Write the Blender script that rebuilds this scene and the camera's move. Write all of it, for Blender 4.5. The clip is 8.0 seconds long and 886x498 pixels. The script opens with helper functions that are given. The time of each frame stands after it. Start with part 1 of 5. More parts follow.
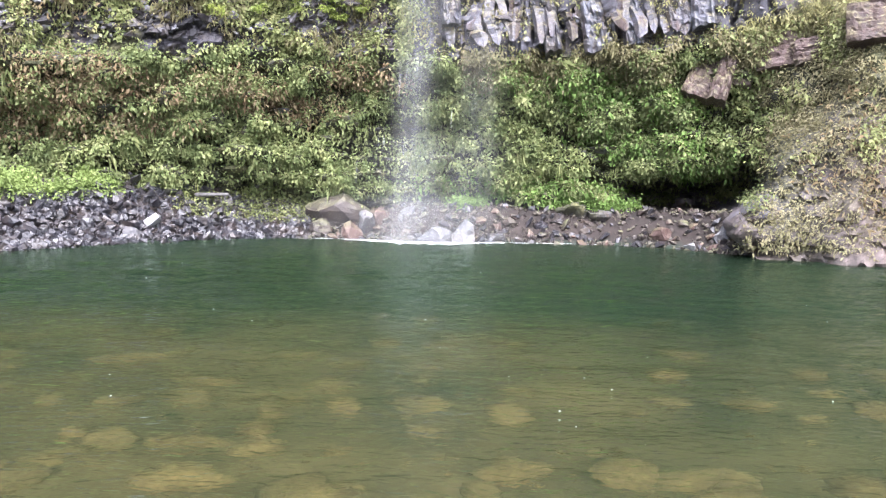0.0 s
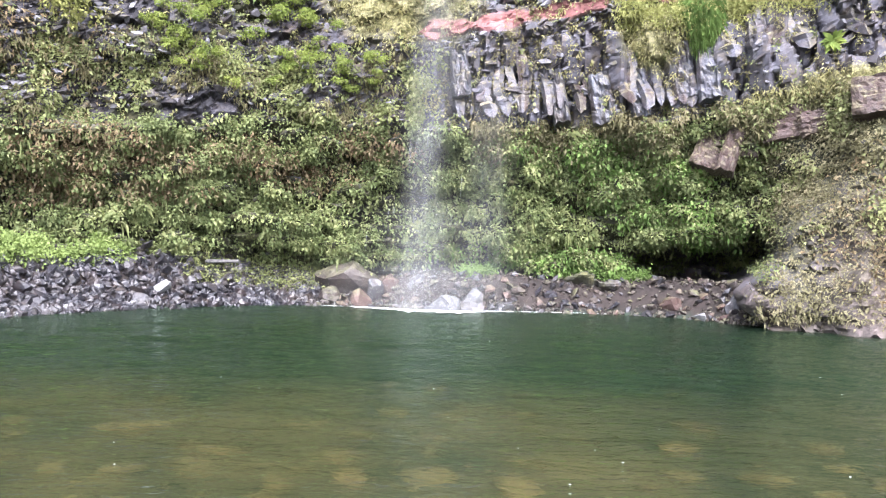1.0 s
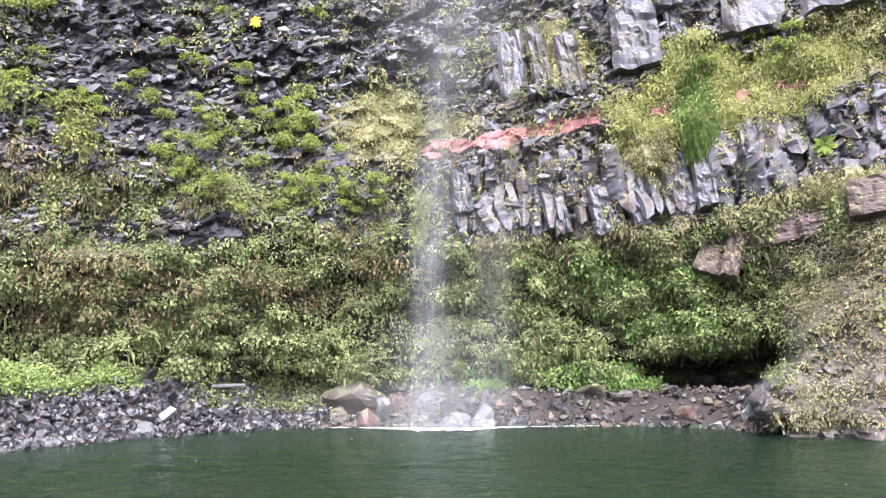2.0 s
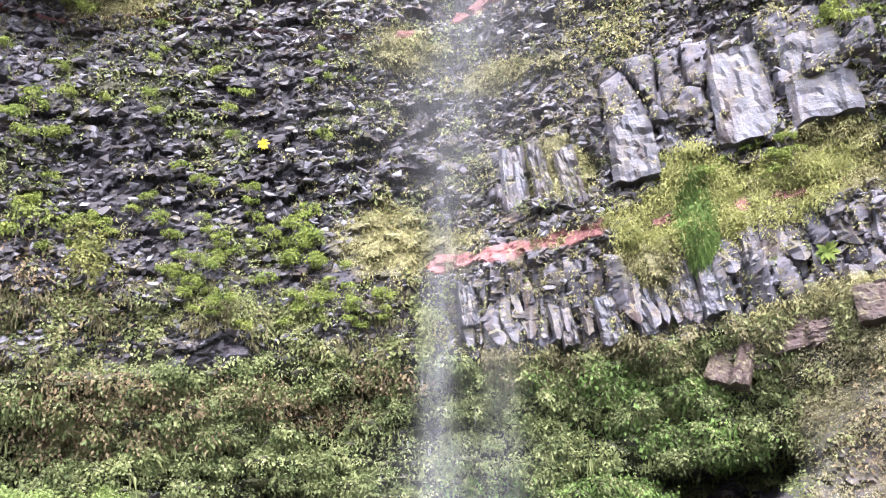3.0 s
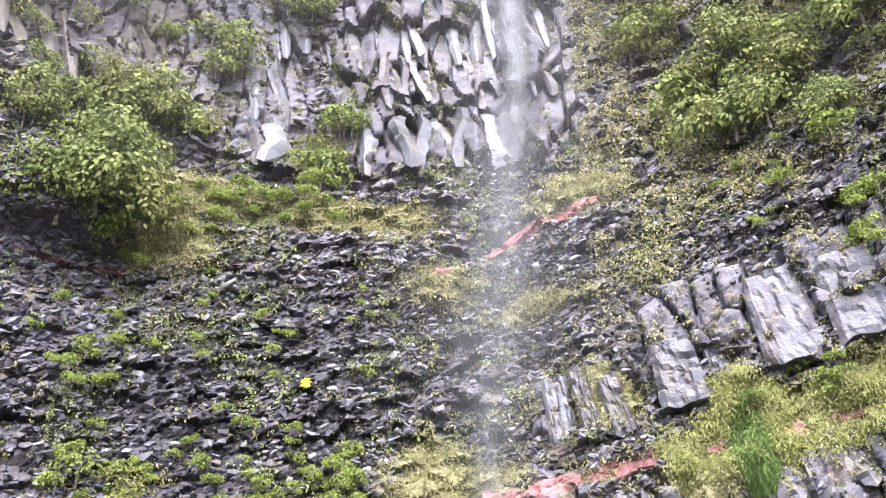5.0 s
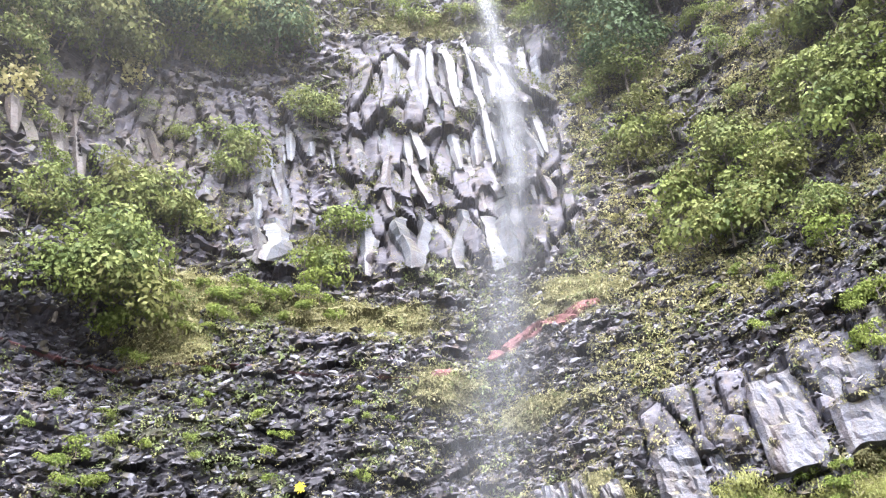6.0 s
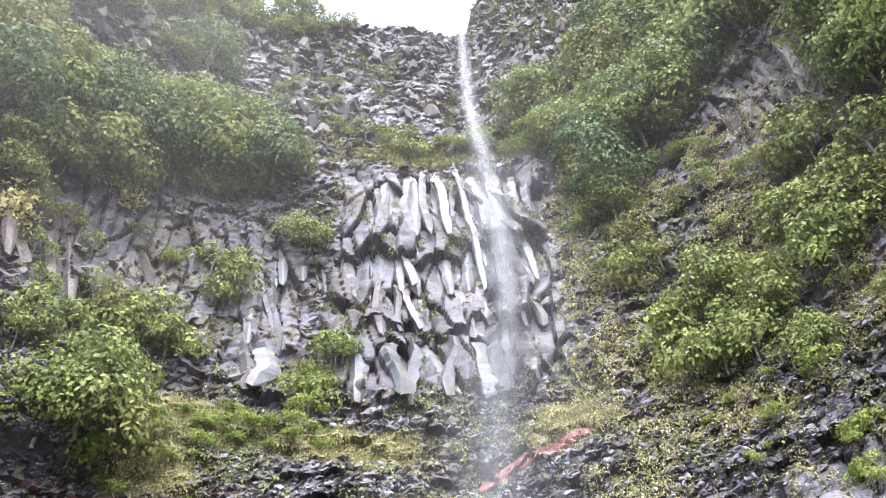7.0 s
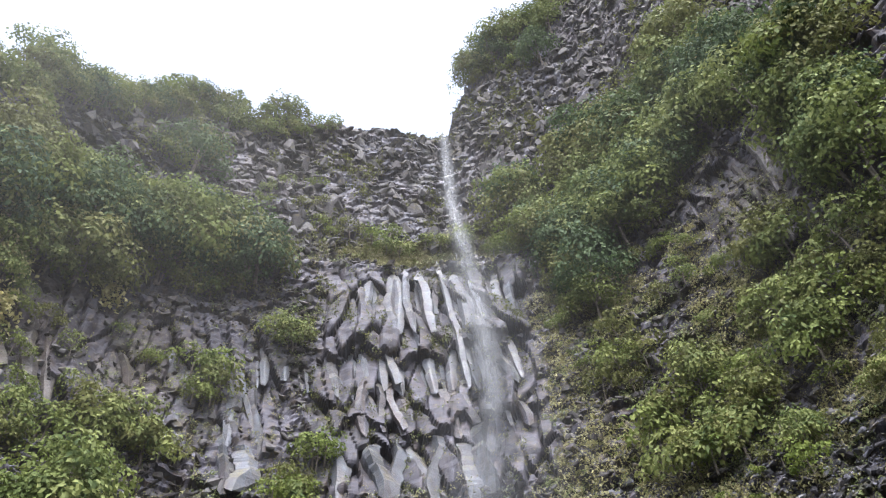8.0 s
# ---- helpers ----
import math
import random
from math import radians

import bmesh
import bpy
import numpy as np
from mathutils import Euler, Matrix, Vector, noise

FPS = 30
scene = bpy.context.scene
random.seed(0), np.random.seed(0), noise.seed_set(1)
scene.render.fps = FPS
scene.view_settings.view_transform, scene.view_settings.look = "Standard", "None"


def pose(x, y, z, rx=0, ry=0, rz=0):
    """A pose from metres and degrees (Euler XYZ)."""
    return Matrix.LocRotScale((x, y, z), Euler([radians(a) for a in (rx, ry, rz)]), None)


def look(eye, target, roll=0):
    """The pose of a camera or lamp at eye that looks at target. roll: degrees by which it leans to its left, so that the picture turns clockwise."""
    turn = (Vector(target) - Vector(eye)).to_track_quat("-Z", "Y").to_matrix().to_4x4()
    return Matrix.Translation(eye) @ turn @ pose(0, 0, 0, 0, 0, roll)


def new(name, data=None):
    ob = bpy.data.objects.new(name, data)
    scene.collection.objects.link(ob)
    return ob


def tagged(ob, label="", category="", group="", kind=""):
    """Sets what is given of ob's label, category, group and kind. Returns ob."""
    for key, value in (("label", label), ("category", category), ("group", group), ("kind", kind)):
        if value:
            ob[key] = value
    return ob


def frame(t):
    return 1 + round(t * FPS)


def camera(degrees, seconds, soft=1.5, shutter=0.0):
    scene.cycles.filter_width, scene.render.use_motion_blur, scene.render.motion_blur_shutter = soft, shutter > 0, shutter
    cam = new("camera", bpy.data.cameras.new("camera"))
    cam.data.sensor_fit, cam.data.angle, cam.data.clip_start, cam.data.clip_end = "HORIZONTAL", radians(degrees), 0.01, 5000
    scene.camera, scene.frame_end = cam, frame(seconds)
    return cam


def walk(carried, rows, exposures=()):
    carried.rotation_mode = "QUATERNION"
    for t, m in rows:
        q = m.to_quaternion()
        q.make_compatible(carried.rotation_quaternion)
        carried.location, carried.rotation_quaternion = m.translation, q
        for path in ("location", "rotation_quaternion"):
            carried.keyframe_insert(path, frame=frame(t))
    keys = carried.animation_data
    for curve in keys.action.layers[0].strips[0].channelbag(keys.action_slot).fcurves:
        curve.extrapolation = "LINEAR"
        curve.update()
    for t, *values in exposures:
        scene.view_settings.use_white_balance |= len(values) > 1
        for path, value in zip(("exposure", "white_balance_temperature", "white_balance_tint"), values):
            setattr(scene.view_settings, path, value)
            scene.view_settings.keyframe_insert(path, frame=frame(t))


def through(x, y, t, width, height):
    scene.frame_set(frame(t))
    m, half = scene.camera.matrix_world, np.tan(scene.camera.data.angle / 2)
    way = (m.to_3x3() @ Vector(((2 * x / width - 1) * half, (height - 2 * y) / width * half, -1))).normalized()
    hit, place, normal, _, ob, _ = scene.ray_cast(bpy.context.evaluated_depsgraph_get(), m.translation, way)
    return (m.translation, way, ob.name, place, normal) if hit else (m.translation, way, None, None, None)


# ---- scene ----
EXPOSURES = [(0.0, 1.56, 5840, 16), (1.5, 1.52, 5840, 16), (3.0, 1.5, 5880, 19), (3.5, 1.62, 5880, 19), (4.5, 1.52, 5880, 19), (6.5, 1.57, 5820, 14), (7.0, 1.43, 5820, 14), (8.0, 0.62, 5820, 13)]
cam = camera(56.2, 8.0, soft=1.25)
EYE = (0.0, 0.0, 1.6)
# seconds, then the camera's turn in degrees: it is tilted up from the pool to the top of the fall
ROWS = [
    (0.0, 85.499, -1.296, 0.102),
    (0.5, 86.892, -1.571, 0.244),
    (1.0, 90.187, -1.663, 0.749),
    (1.5, 93.532, -0.86, 0.958),
    (1.7, 95.407, -0.278, 1.077),
    (2.8, 104.498, 1.381, 1.848),
    (3.0, 106.006, 1.499, 1.942),
    (3.5, 110.307, 1.826, 2.219),
    (4.0, 114.963, 2.304, 3.638),
    (4.5, 118.721, 2.544, 5.01),
    (4.7, 120.125, 2.421, 5.357),
    (6.0, 129.04, 1.866, 5.052),
    (6.5, 133.574, 1.766, 4.475),
    (7.0, 137.677, 1.899, 4.238),
    (7.5, 141.409, 2.607, 4.015),
    (8.0, 144.423, 2.983, 3.78),
]
walk(cam, [(t, pose(*EYE, rx, ry, rz)) for t, rx, ry, rz in ROWS], EXPOSURES)

# ---- overcast daylight ----
SUN_UP, SUN_TURN = 53.0, 173.0
world = bpy.data.worlds.new("overcast_sky")
scene.world = world
world.use_nodes = True
wt = world.node_tree
wt.nodes.clear()
sky = wt.nodes.new("ShaderNodeTexSky")
sky.sky_type = "NISHITA"
sky.sun_disc = False
sky.sun_elevation, sky.sun_rotation = radians(SUN_UP), radians(SUN_TURN)
sky.air_density, sky.dust_density, sky.ozone_density = 1.0, 6.0, 1.0
grey = wt.nodes.new("ShaderNodeHueSaturation")
grey.inputs["Saturation"].default_value, grey.inputs["Value"].default_value = 0.5, 3.0
back = wt.nodes.new("ShaderNodeBackground")
back.inputs["Strength"].default_value = 0.15
wout = wt.nodes.new("ShaderNodeOutputWorld")
wt.links.new(sky.outputs[0], grey.inputs["Color"])
wt.links.new(grey.outputs[0], back.inputs["Color"])
wt.links.new(back.outputs[0], wout.inputs["Surface"])
sun = new("sun", bpy.data.lights.new("sun", "SUN"))
sun.data.energy, sun.data.angle, sun.data.color = 1.05, radians(50), (1.0, 0.975, 0.95)
sun.matrix_world = look((5, -42, 56), (0, 0, 0))

# ---- materials ----
class Mat:
    """A node material, built up step by step."""

    def __init__(self, name):
        self.m = bpy.data.materials.new(name)
        self.m.use_nodes = True
        self.t = self.m.node_tree
        self.t.nodes.clear()
        self.out = self.t.nodes.new("ShaderNodeOutputMaterial")

    def node(self, kind, **values):
        n = self.t.nodes.new(kind)
        for key, value in values.items():
            self.put(n, key.replace("_", " "), value)
        return n

    def put(self, n, key, value):
        socket = n.inputs[key]
        if isinstance(value, bpy.types.NodeSocket):
            self.t.links.new(value, socket)
        else:
            socket.default_value = value

    def where(self, stretch=(1, 1, 1)):
        geo = self.t.nodes.new("ShaderNodeNewGeometry")
        m = self.node("ShaderNodeMapping", Vector=geo.outputs["Position"], Scale=stretch)
        return m.outputs[0]

    def local(self, stretch=(1, 1, 1)):
        co = self.t.nodes.new("ShaderNodeTexCoord")
        return self.node("ShaderNodeMapping", Vector=co.outputs["Object"], Scale=stretch).outputs[0]

    def noise(self, scale, detail=4.0, rough=0.55, at=None, dist=0.0):
        n = self.node("ShaderNodeTexNoise", Vector=at or self.where(), Scale=scale, Detail=detail, Roughness=rough, Distortion=dist)
        return n.outputs["Fac"]

    def ramp(self, fac, *stops):
        n = self.t.nodes.new("ShaderNodeValToRGB")
        while len(n.color_ramp.elements) < len(stops):
            n.color_ramp.elements.new(0.5)
        for e, (at, c) in zip(n.color_ramp.elements, stops):
            e.position, e.color = at, (*c, 1) if isinstance(c, tuple) else (c, c, c, 1)
        self.t.links.new(fac, n.inputs[0])
        return n.outputs[0]

    def mix(self, fac, a, b, blend="MIX"):
        n = self.t.nodes.new("ShaderNodeMix")
        n.data_type, n.blend_type = "RGBA", blend
        for socket, value in ((n.inputs[0], fac), (n.inputs[6], a), (n.inputs[7], b)):
            if isinstance(value, bpy.types.NodeSocket):
                self.t.links.new(value, socket)
            else:
                socket.default_value = value if not isinstance(value, tuple) else (*value, 1)
        return n.outputs[2]

    def math(self, op, a, b=0.0):
        n = self.t.nodes.new("ShaderNodeMath")
        n.operation = op
        for socket, value in zip(n.inputs, (a, b)):
            if isinstance(value, bpy.types.NodeSocket):
                self.t.links.new(value, socket)
            else:
                socket.default_value = value
        return n.outputs[0]

    def attr(self, name):
        n = self.t.nodes.new("ShaderNodeAttribute")
        n.attribute_name = name
        return n.outputs["Fac"]

    def island(self):
        return self.t.nodes.new("ShaderNodeNewGeometry").outputs["Random Per Island"]

    def each(self):
        return self.t.nodes.new("ShaderNodeObjectInfo").outputs["Random"]

    def bump(self, height, strength, distance):
        return self.node("ShaderNodeBump", Height=height, Strength=strength, Distance=distance).outputs[0]

    def surface(self, colour, rough=0.6, normal=None, spec=0.5, **more):
        n = self.t.nodes.new("ShaderNodeBsdfPrincipled")
        self.put(n, "Base Color", colour if isinstance(colour, bpy.types.NodeSocket) else (*colour, 1))
        self.put(n, "Roughness", rough)
        self.put(n, "Specular IOR Level", spec)
        if normal:
            self.put(n, "Normal", normal)
        for key, value in more.items():
            self.put(n, key.replace("_", " "), value)
        return n.outputs[0]

    def done(self, shader):
        self.t.links.new(shader, self.out.inputs["Surface"])
        return self.m


def rock_colours(k, dark, light, grain=1.0, lichen=1.0):
    """Weathered basalt: grey grain, dark wet stains running down, ochre and pale lichen."""
    big = k.noise(0.5 * grain, 5)
    fine = k.noise(7 * grain, 6, 0.65)
    tone = k.mix(0.5, big, fine)
    colour = k.ramp(tone, (0.36, dark), (0.64, light))
    stain = k.ramp(k.noise(1.0, 5, 0.6, k.where((1.6, 1.6, 0.25))), (0.5, 0.0), (0.64, 1.0))
    colour = k.mix(k.math("MULTIPLY", stain, 0.55), colour, (0.03, 0.018, 0.014))
    ochre = k.ramp(k.noise(2.6, 5, 0.7), (0.5, 0.0), (0.64, 1.0))
    colour = k.mix(k.math("MULTIPLY", ochre, 0.6 * lichen), colour, (0.105, 0.078, 0.048))
    pale = k.ramp(k.noise(5.5, 4, 0.7), (0.66, 0.0), (0.72, 1.0))
    return k.mix(k.math("MULTIPLY", pale, 0.25 * lichen), colour, (0.3, 0.3, 0.3)), fine


def cliff_material():
    k = Mat("cliff_rock")
    colour, fine = rock_colours(k, (0.022, 0.02, 0.025), (0.112, 0.108, 0.132))
    colour = k.mix(k.attr("pale"), colour, k.mix(0.33, colour, (0.14, 0.145, 0.17)))
    red = k.ramp(k.noise(3, 4), (0.3, (0.12, 0.048, 0.047)), (0.7, (0.21, 0.098, 0.095)))
    colour = k.mix(k.attr("red"), colour, red)
    brown = k.ramp(k.noise(5, 6, 0.7), (0.3, (0.03, 0.024, 0.022)), (0.5, (0.062, 0.049, 0.045)), (0.7, (0.12, 0.097, 0.09)))
    colour = k.mix(k.attr("brown"), colour, brown)
    colour = k.mix(k.math("MULTIPLY", k.attr("wet"), 0.88), colour, (0.012, 0.011, 0.014))
    sward = k.ramp(k.noise(6, 6, 0.7), (0.3, (0.06, 0.06, 0.026)), (0.5, (0.14, 0.13, 0.06)), (0.7, (0.23, 0.21, 0.115)))
    green = k.ramp(k.noise(1.7, 6, 0.7), (0.32, (0.014, 0.016, 0.008)), (0.5, (0.036, 0.038, 0.016)), (0.68, (0.1, 0.095, 0.042)))
    moss = k.math("MULTIPLY", k.attr("moss"), k.ramp(k.noise(1.3, 6, 0.7), (0.33, 0.25), (0.5, 1.0)))
    colour = k.mix(moss, colour, green)
    colour = k.mix(k.attr("turf"), colour, sward)
    rough = k.math("ADD", k.math("MULTIPLY", moss, 0.4), k.math("ADD", k.math("MULTIPLY", k.attr("red"), 0.25), k.ramp(fine, (0.3, 0.55), (0.7, 0.8))))
    return k.done(k.surface(colour, rough, k.bump(k.mix(0.4, fine, k.noise(2.5, 6, 0.7)), 0.45, 0.08), 0.33))


def stone_material(name, dark, light, moss=0.0, wet=0.0):
    k = Mat(name)
    colour, fine = rock_colours(k, dark, light, 2.0, 0.35)
    colour = k.mix(k.math("MULTIPLY", k.each(), 0.6), colour, k.mix(0.5, colour, light))
    if moss:
        up = k.node("ShaderNodeSeparateXYZ", Vector=k.t.nodes.new("ShaderNodeNewGeometry").outputs["Normal"]).outputs["Z"]
        grown = k.math("MULTIPLY", k.ramp(up, (0.25, 0.0), (0.75, moss)), k.ramp(k.noise(2.5, 5, 0.7), (0.38, 0.0), (0.55, 1.0)))
        colour = k.mix(grown, colour, k.ramp(k.noise(9, 4), (0.3, (0.045, 0.055, 0.022)), (0.7, (0.14, 0.14, 0.06))))
    return k.done(k.surface(colour, wet if wet else k.ramp(fine, (0.3, 0.5), (0.7, 0.8)), k.bump(fine, 0.6, 0.05)))


def column_material(name, dark, light, rust, rough=0.42, lichen=0.6):
    """Column basalt: fine cracks across, rust-brown runs, ochre moss on what faces up."""
    k = Mat(name)
    colour, fine = rock_colours(k, dark, light, 1.6, lichen)
    colour = k.mix(k.math("MULTIPLY", k.each(), 0.45), colour, k.mix(0.5, colour, dark))
    runs = k.ramp(k.noise(1.0, 5, 0.65, k.where((2.4, 2.4, 0.3)), 0.4), (0.5, 0.0), (0.58, rust))
    colour = k.mix(runs, colour, k.ramp(fine, (0.35, (0.02, 0.012, 0.01)), (0.65, (0.06, 0.034, 0.026))))
    up = k.node("ShaderNodeSeparateXYZ", Vector=k.t.nodes.new("ShaderNodeNewGeometry").outputs["Normal"]).outputs["Z"]
    grown = k.math("MULTIPLY", k.ramp(up, (0.05, 0.15), (0.5, 0.9)), k.ramp(k.noise(3.0, 5, 0.75), (0.46, 0.0), (0.56, 1.0)))
    colour = k.mix(grown, colour, k.ramp(k.noise(11, 4), (0.3, (0.06, 0.052, 0.026)), (0.7, (0.16, 0.14, 0.075))))
    cracks = k.noise(1.0, 6, 0.7, k.where((1.5, 1.5, 5.0)), 0.6)
    return k.done(k.surface(colour, k.ramp(fine, (0.3, rough), (0.7, rough + 0.3)), k.bump(k.mix(0.5, fine, cracks), 0.8, 0.1)))


def flake_material(name, tones, rough):
    """Broken basalt: every flake with its own grey, some wet and dark, some pale, some grown over."""
    k = Mat(name)
    fine = k.noise(7, 6, 0.65)
    tone = k.math("ADD", k.math("MULTIPLY", k.island(), 0.7), k.math("MULTIPLY", k.noise(0.45, 4, 0.6), 0.5))
    colour = k.ramp(tone, *zip((0.2, 0.5, 0.72, 0.95), tones))
    colour = k.mix(k.ramp(fine, (0.5, 0.0), (0.7, 0.5)), colour, (0.02, 0.014, 0.012))
    ochre = k.ramp(k.noise(2.2, 5, 0.7), (0.55, 0.0), (0.62, 0.7))
    colour = k.mix(ochre, colour, (0.1, 0.085, 0.045))
    return k.done(k.surface(colour, k.ramp(fine, (0.3, rough), (0.7, rough + 0.25)), k.bump(fine, 0.6, 0.05), 0.35))


def mist_material():
    """Haze put into a thin pale surface: almost clear, in soft drifts."""
    k = Mat("drifting_spray")
    cover = k.math("MULTIPLY", k.attr("thin"), k.ramp(k.noise(0.12, 3, 0.5), (0.3, 0.6), (0.7, 1.0)))
    drops = k.node("ShaderNodeMixShader", Fac=0.5)
    k.t.links.new(k.node("ShaderNodeBsdfDiffuse", Color=(0.76, 0.75, 0.71, 1)).outputs[0], drops.inputs[1])
    k.t.links.new(k.node("ShaderNodeBsdfTranslucent", Color=(0.76, 0.75, 0.71, 1)).outputs[0], drops.inputs[2])
    both = k.node("ShaderNodeMixShader", Fac=cover)
    k.t.links.new(k.t.nodes.new("ShaderNodeBsdfTransparent").outputs[0], both.inputs[1])
    k.t.links.new(drops.outputs[0], both.inputs[2])
    return k.done(both.outputs[0])


def drowned_material():
    """Ochre stones, painted darker the deeper they lie, for light lost in the water."""
    k = Mat("drowned_stone")
    colour, fine = rock_colours(k, (0.075, 0.055, 0.03), (0.3, 0.215, 0.115), 3.0)
    colour = k.mix(k.math("MULTIPLY", k.each(), 0.5), colour, (0.1, 0.085, 0.05))
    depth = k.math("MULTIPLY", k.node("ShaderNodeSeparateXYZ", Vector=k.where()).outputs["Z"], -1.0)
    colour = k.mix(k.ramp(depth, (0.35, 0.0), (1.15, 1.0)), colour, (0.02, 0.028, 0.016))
    return k.done(k.surface(colour, 0.8, k.bump(fine, 0.6, 0.04), 0.2))


def leaf_material(name, *colours, through=0.42, rough=0.7):
    k = Mat(name)
    mixed = k.math("ADD", k.math("MULTIPLY", k.island(), 0.3), k.math("MULTIPLY", k.ramp(k.noise(2.2, 4, 0.6), (0.3, 0.0), (0.7, 1.0)), 0.7))
    shade = k.ramp(mixed, *[(n / max(1, len(colours) - 1), c) for n, c in enumerate(colours)])
    shade = k.mix(k.math("MULTIPLY", k.each(), 0.4), shade, tuple(0.5 * (p + q) for p, q in zip(colours[-1], (0.16, 0.15, 0.03))))
    shade = k.mix(k.math("MULTIPLY", k.attr("tone"), 0.6), shade, tuple(1.1 * c for c in colours[-1]))
    patch = k.noise(0.9, 3)
    shade = k.mix(k.ramp(patch, (0.35, 0.0), (0.7, 0.45)), shade, tuple(c * 0.7 for c in colours[0]))
    n = k.node("ShaderNodeBsdfTranslucent", Color=shade)
    both = k.node("ShaderNodeMixShader", Fac=through)
    k.t.links.new(k.surface(shade, rough, None, 0.15), both.inputs[1])
    k.t.links.new(n.outputs[0], both.inputs[2])
    return k.done(both.outputs[0])


def water_material():
    k = Mat("pool_water")
    normal = k.bump(k.noise(1.0, 2, 0.5, k.where((7.0, 12.0, 1)), 0.5), 1.0, 0.025)
    clear = k.node("ShaderNodeBsdfRefraction", Color=(0.56, 0.58, 0.42, 1), Roughness=0.0, IOR=1.33, Normal=normal)
    murk = k.node("ShaderNodeBsdfDiffuse", Color=(0.016, 0.036, 0.022, 1))
    body = k.node("ShaderNodeMixShader", Fac=0.18)
    k.t.links.new(clear.outputs[0], body.inputs[1])
    k.t.links.new(murk.outputs[0], body.inputs[2])
    gloss = k.node("ShaderNodeBsdfGlossy", Color=(0.58, 0.66, 0.58, 1), Roughness=0.03, Normal=normal)
    fres = k.node("ShaderNodeFresnel", IOR=1.33, Normal=normal)
    both = k.node("ShaderNodeMixShader", Fac=fres.outputs[0])
    k.t.links.new(body.outputs[0], both.inputs[1])
    k.t.links.new(gloss.outputs[0], both.inputs[2])
    return k.done(both.outputs[0])


def falling_water_material(name, cover):
    k = Mat(name)
    thin = k.ramp(k.noise(1.0, 4, 0.7, k.where((5, 5, 0.5))), (0.3, cover * 0.4), (0.7, cover))
    clear = k.t.nodes.new("ShaderNodeBsdfTransparent")
    both = k.node("ShaderNodeMixShader", Fac=thin)
    k.t.links.new(clear.outputs[0], both.inputs[1])
    k.t.links.new(k.surface((0.62, 0.64, 0.66), 0.5), both.inputs[2])
    return k.done(both.outputs[0])


def veil_material():
    """Thin falling water: streaky and see-through, thinner towards its edges."""
    k = Mat("water_veil")
    threads = k.ramp(k.noise(1.0, 5, 0.7, k.where((6, 6, 0.5)), 0.3), (0.34, 0.45), (0.68, 1.0))
    puffs = k.ramp(k.noise(0.8, 3, 0.6), (0.35, 0.55), (0.65, 1.0))
    cover = k.math("MULTIPLY", k.math("MULTIPLY", k.attr("thin"), threads), puffs)
    clear = k.t.nodes.new("ShaderNodeBsdfTransparent")
    drops = k.node("ShaderNodeMixShader", Fac=0.4)
    k.t.links.new(k.surface((0.6, 0.62, 0.63), 0.6), drops.inputs[1])
    k.t.links.new(k.node("ShaderNodeBsdfTranslucent", Color=(0.6, 0.62, 0.63, 1)).outputs[0], drops.inputs[2])
    both = k.node("ShaderNodeMixShader", Fac=cover)
    k.t.links.new(clear.outputs[0], both.inputs[1])
    k.t.links.new(drops.outputs[0], both.inputs[2])
    return k.done(both.outputs[0])


def froth_material():
    """Foam broken up into flecks, with water showing between them."""
    k = Mat("froth")
    holes = k.ramp(k.noise(5, 5, 0.7, k.where((0.6, 1.6, 1))), (0.3, 0.0), (0.48, 1.0))
    both = k.node("ShaderNodeMixShader", Fac=k.math("MULTIPLY", holes, k.attr("thin")))
    k.t.links.new(k.t.nodes.new("ShaderNodeBsdfTransparent").outputs[0], both.inputs[1])
    k.t.links.new(k.surface((0.75, 0.78, 0.78), 0.6), both.inputs[2])
    return k.done(both.outputs[0])


def bed_material():
    k = Mat("pool_bed")
    mud = k.ramp(k.noise(0.8, 6, 0.65), (0.32, (0.04, 0.034, 0.02)), (0.5, (0.085, 0.068, 0.038)), (0.7, (0.15, 0.115, 0.065)))
    # darker and greener with depth: light lost in the water, put into the colour
    depth_shade = k.attr("depth_shade")
    colour = k.mix(depth_shade, mud, k.ramp(k.noise(0.6, 4), (0.35, (0.006, 0.018, 0.012)), (0.7, (0.012, 0.03, 0.018))))
    soil = k.ramp(k.noise(1.5, 6, 0.7), (0.35, (0.009, 0.007, 0.006)), (0.6, (0.022, 0.016, 0.014)), (0.75, (0.03, 0.032, 0.013)))
    colour = k.mix(k.attr("bank"), colour, soil)
    return k.done(k.surface(colour, 0.85, k.bump(k.noise(6, 6, 0.7), 0.6, 0.05), 0.3))


M_CLIFF = cliff_material()
M_COLUMN = column_material("basalt_column", (0.034, 0.037, 0.045), (0.14, 0.152, 0.177), 0.4, 0.35, 0.3)
M_DARK_COLUMN = column_material("dark_basalt_column", (0.02, 0.019, 0.024), (0.12, 0.119, 0.148), 0.75, 0.28, 0.4)
M_BROWN_COLUMN = column_material("brown_basalt_column", (0.03, 0.026, 0.025), (0.12, 0.105, 0.1), 0.5)
M_FACE = column_material("faced_basalt", (0.032, 0.033, 0.043), (0.115, 0.12, 0.15), 0.45, 0.28, 0.35)
M_FLAKE = flake_material("basalt_flake", ((0.014, 0.012, 0.013), (0.035, 0.031, 0.033), (0.075, 0.073, 0.083), (0.16, 0.158, 0.18)), 0.45)
M_UPPER = flake_material("weathered_flake", ((0.022, 0.019, 0.018), (0.042, 0.037, 0.035), (0.064, 0.059, 0.057), (0.1, 0.095, 0.092)), 0.7)
